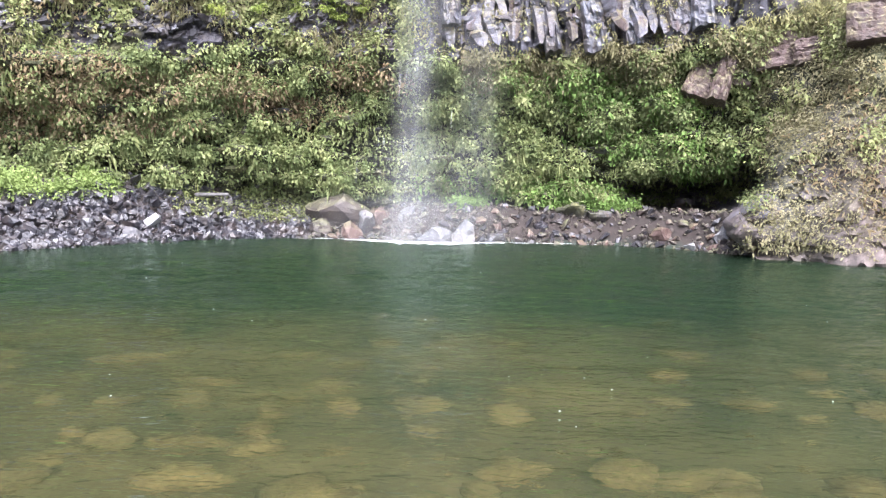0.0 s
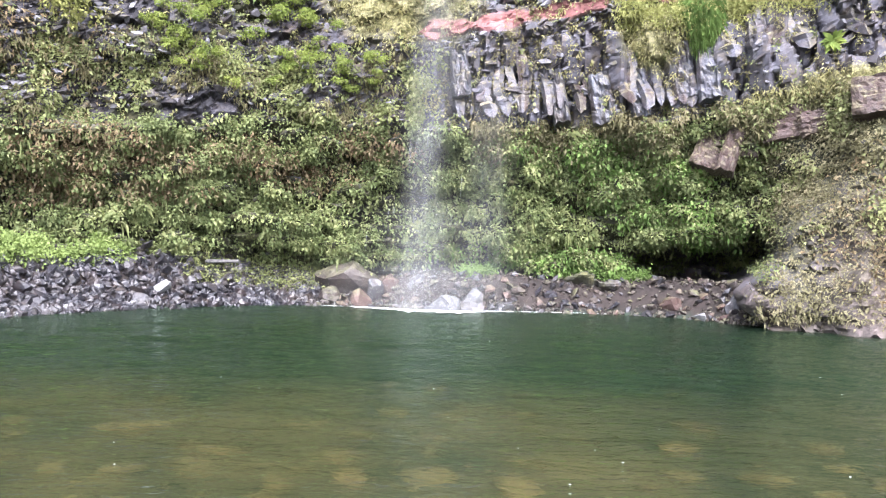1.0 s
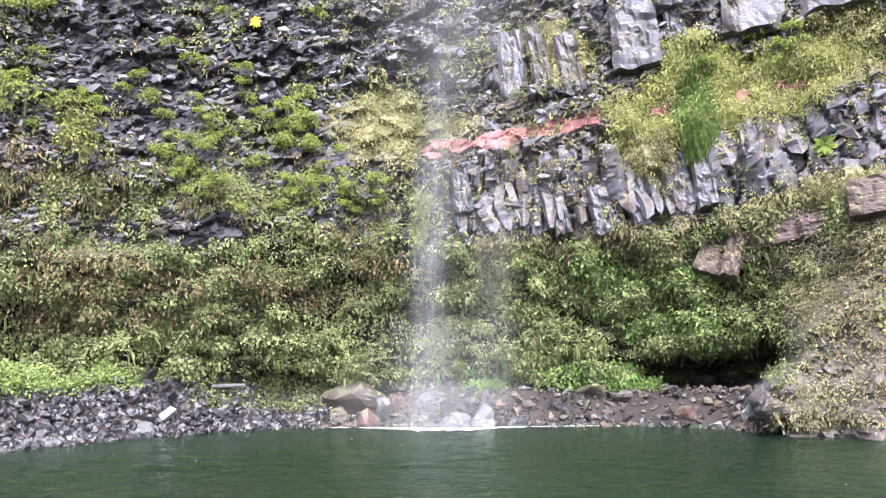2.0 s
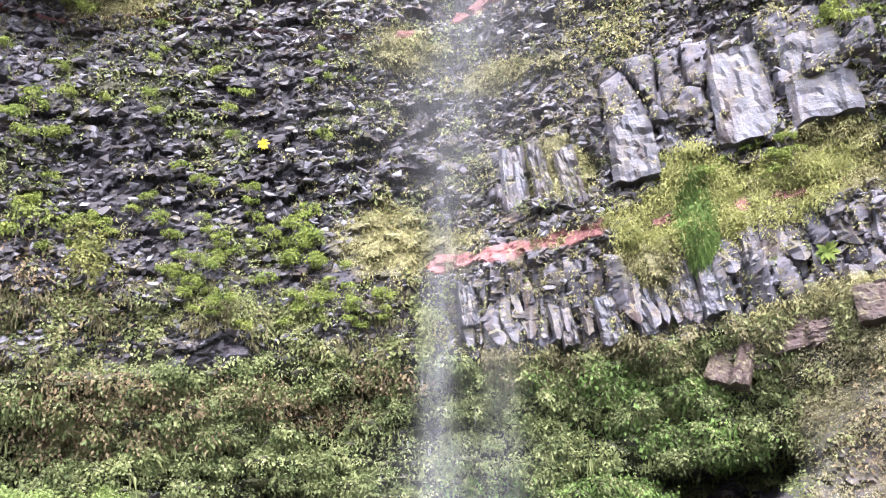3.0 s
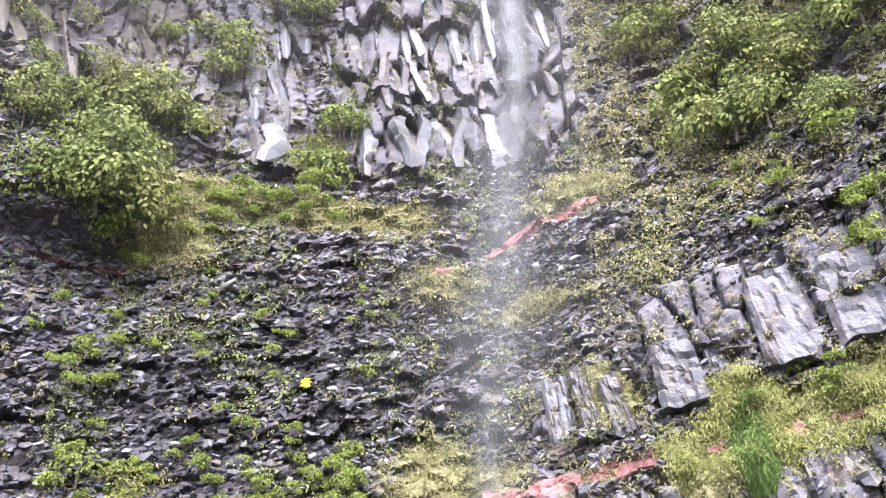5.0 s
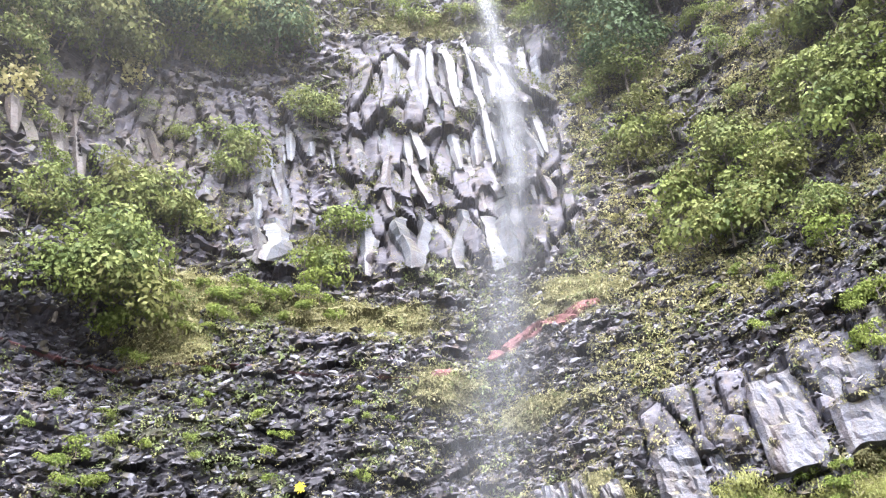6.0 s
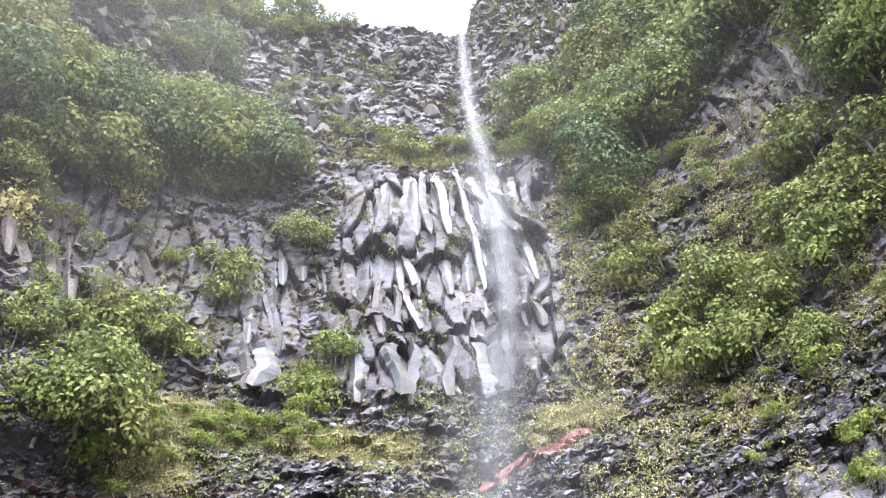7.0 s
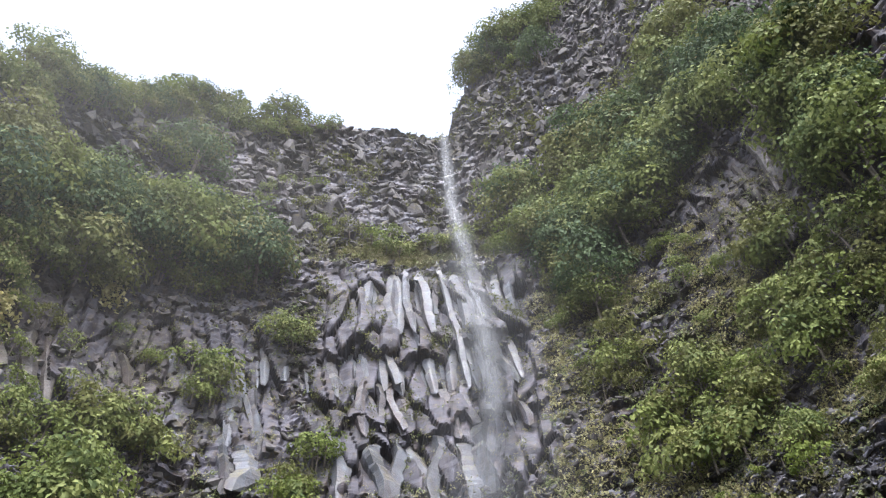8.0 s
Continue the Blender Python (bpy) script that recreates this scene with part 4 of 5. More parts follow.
# ---- loose rocks ----
def chunk(seed, points=13, flat=0.75, soften=0.0):
    """A broken stone about one metre across."""
    rnd = random.Random(seed)
    bm = bmesh.new()
    for _ in range(points):
        v = Vector((rnd.gauss(0, 1), rnd.gauss(0, 1), rnd.gauss(0, 1))).normalized() * rnd.uniform(0.4, 0.55)
        bm.verts.new((v.x * rnd.uniform(0.8, 1.2), v.y, v.z * flat))
    hull = bmesh.ops.convex_hull(bm, input=bm.verts[:])
    bmesh.ops.delete(bm, geom=[v for v in hull["geom_interior"] if isinstance(v, bmesh.types.BMVert)], context="VERTS")
    if soften:
        bmesh.ops.bevel(bm, geom=bm.edges[:], offset=soften, segments=2, affect="EDGES", profile=0.6, clamp_overlap=True)
        bmesh.ops.triangulate(bm, faces=bm.faces[:])
        bmesh.ops.subdivide_edges(bm, edges=[e for e in bm.edges if e.calc_length() > 0.12], cuts=1)
        for v in bm.verts:
            v.co += v.co.normalized() * 0.06 * noise.fractal(v.co * 3 + Vector((seed, 0, 0)), 1.0, 2.0, 4)
    for f in bm.faces:
        f.smooth = soften > 0
    me = bpy.data.meshes.new("rock")
    bm.to_mesh(me)
    bm.free()
    return me


def crag(seed, detail=3):
    """A weathered boulder of radius one with broken faces and hollows."""
    bm = bmesh.new()
    bmesh.ops.create_icosphere(bm, subdivisions=detail, radius=1.0)
    rnd = random.Random(seed)
    cuts = [(Vector((rnd.gauss(0, 1), rnd.gauss(0, 1), rnd.gauss(0, 0.8))).normalized(), rnd.uniform(0.45, 0.78)) for _ in range(13)]
    for v in bm.verts:
        for n, d in cuts:
            over = v.co.dot(n) - d
            if over > 0:
                v.co -= n * over * 0.92
        v.co += v.co.normalized() * (0.12 * noise.fractal(v.co * 1.6 + Vector((seed, 3, 0)), 1.0, 2.0, 5) + 0.04 * noise.noise(v.co * 7))
    me = bpy.data.meshes.new("boulder")
    bm.to_mesh(me)
    bm.free()
    return me


def with_material(meshes, material):
    out = []
    for me in meshes:
        me = me.copy()
        me.materials.append(material)
        out.append(me)
    return out


CHUNKS = [chunk(k, 10 + k % 5, 0.6 + 0.05 * (k % 5)) for k in range(10)]
ROUND = [chunk(40 + k, 12, 0.7, 0.09) for k in range(5)]
CRAGS = {name: with_material([crag(70 + 3 * n + k) for k in range(3)], m) for n, (name, m) in enumerate((('mossy', M_MOSSY_ROCK), ('red', M_RED_ROCK), ('wet', M_WET_ROCK)))}
DARK, PALE = with_material(CHUNKS, M_ROCK), with_material(CHUNKS, M_PALE_ROCK)
MOSSY, REDDISH, WET = (with_material(ROUND, m) for m in (M_MOSSY_ROCK, M_RED_ROCK, M_WET_ROCK))
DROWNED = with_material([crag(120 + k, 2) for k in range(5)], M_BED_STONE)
for me in DROWNED:
    me.shade_smooth()


def lay(name, label, category, group, meshes, x, y, size, rnd, sink=0.3, flat=1.0, lift=0.0, z=None):
    h = float(ground_z(np.array([x]), np.array([y]))[0]) if z is None else z
    m = pose(x, y, h + size * (0.5 * 0.7 * flat - sink * 0.5) + lift, rnd.uniform(-50, 50), rnd.uniform(-50, 50), rnd.uniform(0, 360))
    m = m @ Matrix.Diagonal((size * rnd.uniform(0.8, 1.35), size * rnd.uniform(0.8, 1.1), size * flat * rnd.uniform(0.7, 1.1), 1))
    return thing(name, label, category, m, group, rnd.choice(meshes))


def polar(a, r):
    return r * math.sin(radians(a)), r * math.cos(radians(a))


def rubble(name, label, count, place, size0, size1, material, seed):
    """Small broken stones strewn over the bank, as one mesh."""
    r = random.Random(seed)
    base = []
    for me in CHUNKS[:5]:
        bm = bmesh.new()
        bm.from_mesh(me)
        bmesh.ops.triangulate(bm, faces=bm.faces[:])
        base.append((np.array([v.co[:] for v in bm.verts]), np.array([[v.index for v in f.verts] for f in bm.faces])))
        bm.free()
    vs, fs, n = [], [], 0
    for _ in range(count):
        x, y = place(r)
        v, f = r.choice(base)
        s = r.uniform(size0, size1)
        turn = np.array(Euler((r.uniform(0, 6), r.uniform(0, 6), r.uniform(0, 6))).to_matrix())
        h = float(ground_z(np.array([x]), np.array([y]))[0])
        vs.append((v * s) @ turn.T + np.array([x, y, h + 0.2 * s]))
        fs.append(f + n)
        n += len(v)
    return tagged(new(name, mesh_from(name, np.concatenate(vs), np.concatenate(fs), material)), label, "rubble", kind="stuff")


def bank_place(r):
    a = r.uniform(-31, -9)
    return polar(a, float(np.interp(a, SHORE_A, SHORE_R)) + r.uniform(-0.2, 3.0 if a > -22 else 2.2))


def far_place(r):
    a = r.uniform(-10, 22)
    return polar(a, float(np.interp(a, SHORE_A, SHORE_R)) + 2.4 * r.random() ** 1.6 - 0.15)


def flakes(name, label, places, low, high, material, flat, seed):
    """Small angular pieces of broken rock wedged all over the face, as one mesh."""
    a, z, p, n = places
    r = np.random.default_rng(seed)
    k = len(p)
    size = low + (high - low) * r.random(k) ** 2.4
    yaw, tip, roll = r.normal(0, 0.6, k) - np.radians(a), r.normal(-0.2, 0.35, k), r.normal(-0.12, 0.28, k)
    c, d, e, zero, one = np.cos, np.sin, np.stack, np.zeros(k), np.ones(k)
    rz = e([e([c(yaw), -d(yaw), zero], -1), e([d(yaw), c(yaw), zero], -1), e([zero, zero, one], -1)], 1)
    rx = e([e([one, zero, zero], -1), e([zero, c(tip), -d(tip)], -1), e([zero, d(tip), c(tip)], -1)], 1)
    ry = e([e([c(roll), zero, d(roll)], -1), e([zero, one, zero], -1), e([-d(roll), zero, c(roll)], -1)], 1)
    turn = rz @ rx @ ry
    grow = size[:, None] * e([r.uniform(0.8, 1.6, k), r.uniform(0.8, 1.2, k), flat * r.uniform(0.6, 1.4, k)], -1)
    pick = r.integers(0, 6, k)
    vs, fs, count = [], [], 0
    for b, me in enumerate(CHIPS):
        v, f = me
        i = np.nonzero(pick == b)[0]
        w = np.einsum("kij,kvj->kvi", turn[i], v[None] * grow[i][:, None]) + p[i][:, None] + 0.12 * (n[i] * size[i][:, None])[:, None]
        vs.append(w.reshape(-1, 3))
        fs.append((f[None] + len(v) * np.arange(len(i))[:, None, None]).reshape(-1, 3) + count)
        count += len(v) * len(i)
    return tagged(new(name, mesh_from(name, np.concatenate(vs), np.concatenate(fs), material)), label, "rock", kind="stuff")


def bare_rock(a, z):
    """Where the face is broken, bare rock."""
    bare = step(z, lip_of(a) + 0.1, lip_of(a) + 0.4) * (1 - zone_columns(a, z) * (1 - step(z, 41, 44))) * (1 - 0.8 * zone_blocks(a, z)) * (1 - red_layer(a, z)) * (1 - inside(a, z, TURF + LIME))
    return bare * (0.3 + 0.7 * step(fbm(a * 0.25, z * 0.5, 141), -0.1, 0.08)) * (1 - 0.6 * edge_growth(a, z))


def triangles(me):
    bm = bmesh.new()
    bm.from_mesh(me)
    bmesh.ops.triangulate(bm, faces=bm.faces[:])
    out = np.array([v.co[:] for v in bm.verts]), np.array([[v.index for v in f.verts] for f in bm.faces])
    bm.free()
    return out


CHIPS = [triangles(chunk(600 + k, 9, 1.0)) for k in range(6)]
flakes("broken_rock", "small angular dark grey flakes of basalt on the cliff face", scatter(46000, -38, 33, 5, 21, bare_rock), 0.1, 0.4, M_FLAKE, 0.55, 31)
flakes("broken_rock", "grey-brown broken basalt on the middle of the cliff", scatter(15000, -48, 44, 20, 42, bare_rock), 0.15, 0.6, M_UPPER, 0.75, 32)
flakes("broken_rock", "pale grey blocks of basalt on the upper cliff", scatter(19000, -60, 48, 41, 78, lambda a, z: 0.8 * (z < top_of(a) - 0.5) * (0.35 + 0.65 * step(fbm(a * 0.2, z * 0.2, 143), -0.06, 0.06))), 0.2, 0.95, M_UPPER, 1.3, 33)

rnd = random.Random(5)
# heap of broken basalt on the bank
for k in range(290):
    a = -30.5 + 21.5 * rnd.random() ** 0.9
    shore = float(np.interp(a, SHORE_A, SHORE_R))
    back = rnd.random()
    x, y = polar(a, shore + 0.1 + (2.6 if a > -22 else 2.1) * back)
    size = rnd.uniform(0.16, 0.46) * (1.4 if rnd.random() < 0.15 else 1) * (0.75 if a > -14 else 1)
    pile = 0.75 * back * (1 - abs(a + 18.5) / 6.5)
    lay("rock", "angular dark grey basalt rock in the heap on the bank", "rock", "rocks heaped on the bank", DARK if rnd.random() < 0.985 else PALE, x, y, size, rnd, 0.5, 1.0, max(0, pile) * rnd.random())
for k in range(90):
    a = rnd.uniform(-30, -23.5)
    x, y = polar(a, float(np.interp(a, SHORE_A, SHORE_R)) + rnd.uniform(-0.35, 0.6))
    lay("pebble", "small pale stone at the water's edge", "stone", "pale stones on the shore", PALE, x, y, rnd.uniform(0.13, 0.27), rnd, 0.4)
rubble("bank_rubble", "dark grey broken stones filling the bank", 2600, bank_place, 0.08, 0.3, M_ROCK, 21)
rubble("shore_gravel", "brown and grey gravel along the far shore", 1500, far_place, 0.06, 0.2, M_MOSSY_ROCK, 22)
# stones along the far shore
for k in range(260):
    a = rnd.uniform(-11, 21.5)
    x, y = polar(a, float(np.interp(a, SHORE_A, SHORE_R)) + rnd.uniform(-0.1, 1.6))
    lay("shore_stone", "brownish basalt stone on the far shore", "stone", "stones on the far shore", rnd.choice((DARK, DARK, MOSSY, REDDISH)), x, y, rnd.uniform(0.14, 0.42), rnd, 0.4)


def boulder(label, meshes, pick, a, r, z, sx, sy, sz, turn=0, tilt=0):
    x, y = polar(a, r)
    m = pose(x, y, z, tilt, 0, turn) @ Matrix.Diagonal((sx, sy, sz, 1))
    return thing("boulder", label, "boulder", m, "", meshes[pick])


boulder("large brown boulder with a mossy top", [CRAGS["mossy"][0]], 0, -7.2, 24.7, 0.6, 1.15, 0.8, 0.75, 10)
boulder("rust-brown boulder beside the fall", [CRAGS["red"][1]], 0, -4.4, 24.3, 0.45, 0.8, 0.6, 0.62, 40)
boulder("dark upright slab of wet basalt", [CRAGS["wet"][2]], 0, -5.5, 23.7, 0.4, 0.3, 0.3, 0.6, 0, 15)
boulder("long rust-red boulder behind the spray", [CRAGS["red"][2]], 0, 0.8, 24.8, 0.5, 1.4, 0.75, 0.68, 5)
boulder("grey boulder washed by the fall", [CRAGS["wet"][0]], 0, -0.5, 22.9, 0.1, 0.6, 0.45, 0.42, 20)
boulder("grey boulder washed by the fall", [CRAGS["wet"][1]], 0, 1.5, 22.8, 0.14, 0.56, 0.45, 0.5, 80)
boulder("low wet rock at the waterline", [CRAGS["wet"][2]], 0, 3.4, 23.2, 0.08, 0.36, 0.3, 0.26, 10)
boulder("reddish rounded boulder at the shore", [CRAGS["red"][0]], 0, -6.2, 23.4, 0.2, 0.42, 0.35, 0.34, 70)
boulder("brown boulder at the shore", [CRAGS["mossy"][1]], 0, -8.6, 23.7, 0.3, 0.4, 0.35, 0.34, 120)
boulder("white stone standing at the water's edge", PALE, 5, 16.6, 22.25, 0.12, 0.42, 0.3, 0.5, 30)
boulder("reddish rock by the cave", [CRAGS["red"][1]], 0, 14.8, 23.6, 0.35, 0.45, 0.35, 0.34, 30)
boulder("dark rock by the cave", [CRAGS["wet"][1]], 0, 18.6, 23.0, 0.35, 0.45, 0.4, 0.38, 90)

# stones under water near the shore
def bed_place(r):
    y = 2.4 + 8.5 * r.random() ** 1.8
    return r.uniform(-0.6, 0.55) * (y + 1.0), y


for k in range(300):
    x, y = bed_place(rnd)
    if x > 0.1 * y and rnd.random() < 0.45:
        continue
    h = float(ground_z(np.array([x]), np.array([y]))[0])
    size = rnd.uniform(0.16, 0.5)
    m = pose(x, y, h + 0.02, rnd.uniform(-9, 9), rnd.uniform(-9, 9), rnd.uniform(0, 360)) @ Matrix.Diagonal((size * rnd.uniform(0.55, 0.95), size * rnd.uniform(0.45, 0.65), size * 0.34, 1))
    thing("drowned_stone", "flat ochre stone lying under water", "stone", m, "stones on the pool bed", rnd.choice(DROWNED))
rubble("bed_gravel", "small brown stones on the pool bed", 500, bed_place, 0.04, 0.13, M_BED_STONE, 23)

# bleached log lying on the rocks
def log():
    bm = bmesh.new()
    bmesh.ops.create_cone(bm, cap_ends=True, segments=9, radius1=0.06, radius2=0.045, depth=1.0)
    bmesh.ops.subdivide_edges(bm, edges=[e for e in bm.edges if abs(e.verts[0].co.z - e.verts[1].co.z) > 1], cuts=6)
    for v in bm.verts:
        v.co += 0.02 * noise.noise_vector(v.co * 3)
    me = bpy.data.meshes.new("log")
    bm.to_mesh(me)
    bm.free()
    me.materials.append(M_DRIFTWOOD)
    return me


x, y = polar(-15.6, 24.0)
thing("log", "bleached grey log lying across the rocks", "log", pose(x, y, 1.15, 0, 88, -12), "", log())


# red-brown slabs stuck in the slope beside the moss wall
M_SLAB = column_material("rust_slab", (0.018, 0.011, 0.01), (0.066, 0.04, 0.036), 0.4, 0.55)
RED_BLOCKS = [me.copy() for me in BLOCKS]
for me in RED_BLOCKS:
    me.materials[0] = M_SLAB
for k, (a, z, w, h, roll) in enumerate(((16.9, 4.6, 0.85, 1.1, 20), (18.2, 4.55, 0.5, 1.25, 16), (19.4, 4.85, 0.6, 1.0, 12), (21.4, 5.2, 1.15, 0.85, -10), (23.2, 5.15, 0.8, 0.6, -16), (26.7, 5.6, 1.2, 0.95, -6))):
    q = cliff_at(np.array([a]), np.array([z]))[0]
    part("rock_slab", RED_BLOCKS[k % 5], cliff, "flat-faced rust-brown rock slab", pose(q[0] * 1.002, q[1] * 1.002, q[2], -10, roll, -a) @ Matrix.Diagonal((w, 0.9, h, 1)))


def on_bank(count, a0, a1, near, far, seed):
    r = np.random.default_rng(seed)
    a = r.uniform(a0, a1, count)
    d = np.interp(a, SHORE_A, SHORE_R) + r.uniform(near, far, count)
    x, y = d * np.sin(np.radians(a)), d * np.cos(np.radians(a))
    keep = fbm(x * 0.8, y * 0.8, seed) > -0.05
    x, y = x[keep], y[keep]
    p = np.stack([x, y, ground_z(x, y) + 0.05], -1)
    return a[keep], p[:, 2], p, np.tile(np.array([0.0, -0.4, 0.9]), (len(p), 1))


tufts("bank_moss", "pale green moss and herbs behind the heaped rocks", "moss", on_bank(5000, -32, -21.5, 2.0, 3.4, 5), 7, 0.08, 0.055, M_CUSHION, hang=0.0, spread=1.4, reach=0.12)
tufts("bank_herbs", "olive herbs on the bank behind the shore", "herb", on_bank(1500, -18, -4, 1.3, 2.8, 6), 6, 0.08, 0.05, M_FERN, hang=0.0, spread=1.4, reach=0.12)
tufts("cave_ferns", "bright ferns growing on the slope under the rock wall", "fern", on_bank(1800, 0.5, 13, 1.5, 2.0, 8), 7, 0.08, 0.05, M_FRESH, hang=0.0, spread=1.4, reach=0.12)

# ---- trees, bushes and leafy plants ----
def tube(bm, points, radii, sides=6):
    rings = []
    for n, (p, r) in enumerate(zip(points, radii)):
        ahead = (points[min(n + 1, len(points) - 1)] - points[max(n - 1, 0)]).normalized()
        turn = ahead.to_track_quat("Z", "Y").to_matrix()
        rings.append([bm.verts.new(p + turn @ Vector((r * math.cos(6.283 * k / sides), r * math.sin(6.283 * k / sides), 0))) for k in range(sides)])
    for low, high in zip(rings, rings[1:]):
        for k in range(sides):
            bm.faces.new((low[k], low[(k + 1) % sides], high[(k + 1) % sides], high[k]))
    bm.faces.new(rings[-1])


def woody(seed, radius, height, clumps, each, leaf, material, stem, puff=0.24):
    """A trunk with limbs, and a ragged crown of domed leaf clumps. Local z is up, the foot at the origin."""
    rnd = np.random.default_rng(seed)
    d = unit(rnd.normal(0, 1, (clumps, 3)))
    d[:, 2] = np.abs(d[:, 2]) * 1.5 - 0.6
    reach = rnd.uniform(0.5, 1.1, clumps) ** 0.5 * (0.85 + 0.4 * np.sin(d[:, 0] * 4 + seed) * np.cos(d[:, 1] * 5 + seed))
    c = d * reach[:, None] * np.array([radius, radius, height * 0.5]) + np.array([0, 0, height * 0.5])
    idx = np.repeat(np.arange(clumps), each)
    m = len(idx)
    size = puff * radius * rnd.uniform(0.6, 1.5, clumps)
    dome = unit(rnd.normal(0, 1, (m, 3)) + 0.45 * d[idx] + np.array([0, 0, 0.45]))
    at = c[idx] + dome * size[idx][:, None] * rnd.uniform(0.72, 1.15, (m, 1)) * np.array([1.15, 1.15, 0.8])
    way = unit(np.cross(dome, rnd.normal(0, 1, (m, 3))) + 0.35 * dome - np.array([0, 0, 0.25]))
    face = unit(dome + rnd.normal(0, 0.3, (m, 3)))
    crown = leaves("crown", at, way, face, leaf * rnd.uniform(0.7, 1.3, m), 0.6 * leaf * rnd.uniform(0.7, 1.3, m), material, 0.15)
    give(crown, "tone", np.repeat(np.repeat(rnd.random(clumps) ** 1.6, each), 4))
    bm = bmesh.new()
    bend = Vector((rnd.uniform(-0.3, 0.3), rnd.uniform(-0.3, 0.3), 0)) * height * 0.4
    spine = [Vector((0, 0, -0.3)), Vector((0, 0, height * 0.2)) + bend * 0.3, Vector((0, 0, height * 0.5)) + bend, Vector((0, 0, height * 0.85)) + bend * 0.6]
    tube(bm, spine, [stem, stem * 0.8, stem * 0.55, stem * 0.15])
    for k in range(0, clumps, max(1, clumps // 4)):
        end = Vector(c[k])
        base = spine[1].lerp(spine[2], float(rnd.random()))
        tube(bm, [base, base.lerp(end, 0.5) + Vector((0, 0, -0.05 * height)), end], [stem * 0.4, stem * 0.25, stem * 0.08], 4)
    trunk = bpy.data.meshes.new("trunk")
    bm.to_mesh(trunk)
    bm.free()
    trunk.materials.append(M_BARK)
    return trunk, crown


def plant_thing(name, label, category, group, meshes, m):
    root = thing(name, label, category, m, group)
    part("trunk", meshes[0], root)
    part("crown", meshes[1], root)
    return root


TREES = [woody(300 + k, 2.2, 3.6, 26, 64, 0.27, (M_TREE, M_TREE, M_DEEP, M_BUSH, M_DEEP, M_OLIVE)[k], 0.12, 0.33) for k in range(6)]
BUSHES = [woody(400 + k, 1.0, 1.2, 14, 32, 0.18, (M_BUSH, M_TREE, M_OLIVE)[k % 3], 0.045, 0.36) for k in range(6)]
FRESH_BUSHES = [woody(440 + k, 0.9, 1.1, 14, 32, 0.17, M_BRIGHT, 0.045, 0.36) for k in range(2)]
LIGHT_BUSHES = [woody(450 + k, 0.8, 0.8, 11, 26, 0.2, M_BRIGHT, 0.035, 0.34) for k in range(4)]


def on_cliff(a, z, turn, size, out=0.25):
    z = min(z, float(top_of(np.array([a]))[0]) - 0.1)
    p = cliff_at(np.array([a]), np.array([z]))[0]
    t = radians(a)
    lean = Matrix.Rotation(-t, 4, "Z") @ Matrix.Rotation(radians(22), 4, "X")
    return Matrix.Translation((p[0] - out * math.sin(t), p[1] - out * math.cos(t), p[2])) @ lean @ Matrix.Rotation(turn, 4, "Z") @ Matrix.Diagonal((size, size, size, 1))


def grove(kind, name, label, category, group, patch, count, size, seed):
    """Plants of one kind, strewn over a patch of the cliff."""
    rnd = random.Random(seed)
    pa, pz, wa, wz = patch
    for _ in range(count):
        u, v = rnd.uniform(-1, 1), rnd.uniform(-1, 1)
        if u * u + v * v > 1:
            u, v = u * 0.6, v * 0.6
        m = on_cliff(pa + u * wa, pz + v * wz, rnd.uniform(0, 6.28), size * rnd.uniform(0.7, 1.25))
        plant_thing(name, label, category, group, rnd.choice(kind), m)


LABEL_TREE, LABEL_BUSH, LABEL_LIGHT = ("dark green leafy tree rooted on the cliff ledge", "rounded olive-green bush growing on the cliff",
                                       "bright yellow-green leafy shrub clinging to the cliff")
# bearing, height, half width in degrees, half height in metres, count, size
for n, (a, z, wa, wz, count, size) in enumerate([
        (-31.5, 17.2, 4.0, 1.4, 5, 0.75), (-46.5, 31.8, 4.5, 3.0, 9, 0.85), (-36, 33.0, 7.0, 3.2, 18, 0.85), (-26, 35.6, 7.0, 3.0, 16, 0.8),
        (-32, 45.5, 3.5, 2.0, 3, 0.8), (21.5, 39.8, 8.0, 5.5, 20, 0.85), (11.5, 44, 3.0, 3.0, 4, 0.85), (14.7, 32.5, 2.4, 2.0, 3, 0.7),
        (38, 41, 5.0, 4.0, 7, 1.0), (48, 37, 4.0, 4.0, 7, 1.0), (46, 31, 3.0, 2.0, 4, 0.8), (17.5, 70, 6.0, 4.5, 6, 1.0),
        (35, 49, 5.0, 4.0, 9, 1.0), (24, 45, 6.0, 4.0, 12, 0.95), (38, 44, 5.0, 4.0, 9, 1.0), (27, 39.5, 4.0, 1.8, 8, 0.8), (11.5, 38.5, 1.8, 2.2, 4, 0.7), (17, 35.5, 4.0, 2.0, 8, 0.7), (44, 31, 3.0, 4.0, 8, 0.8),
        (-48, 44, 5.0, 1.0, 5, 0.6), (-39, 50.5, 4.0, 0.8, 4, 0.5), (-31, 55.2, 4.0, 0.8, 4, 0.5), (9, 70, 3.0, 2.0, 6, 0.8)]):
    grove(TREES, "tree", LABEL_TREE, "tree", "trees on the cliff", (a, z, wa, wz), count, size, 900 + n)
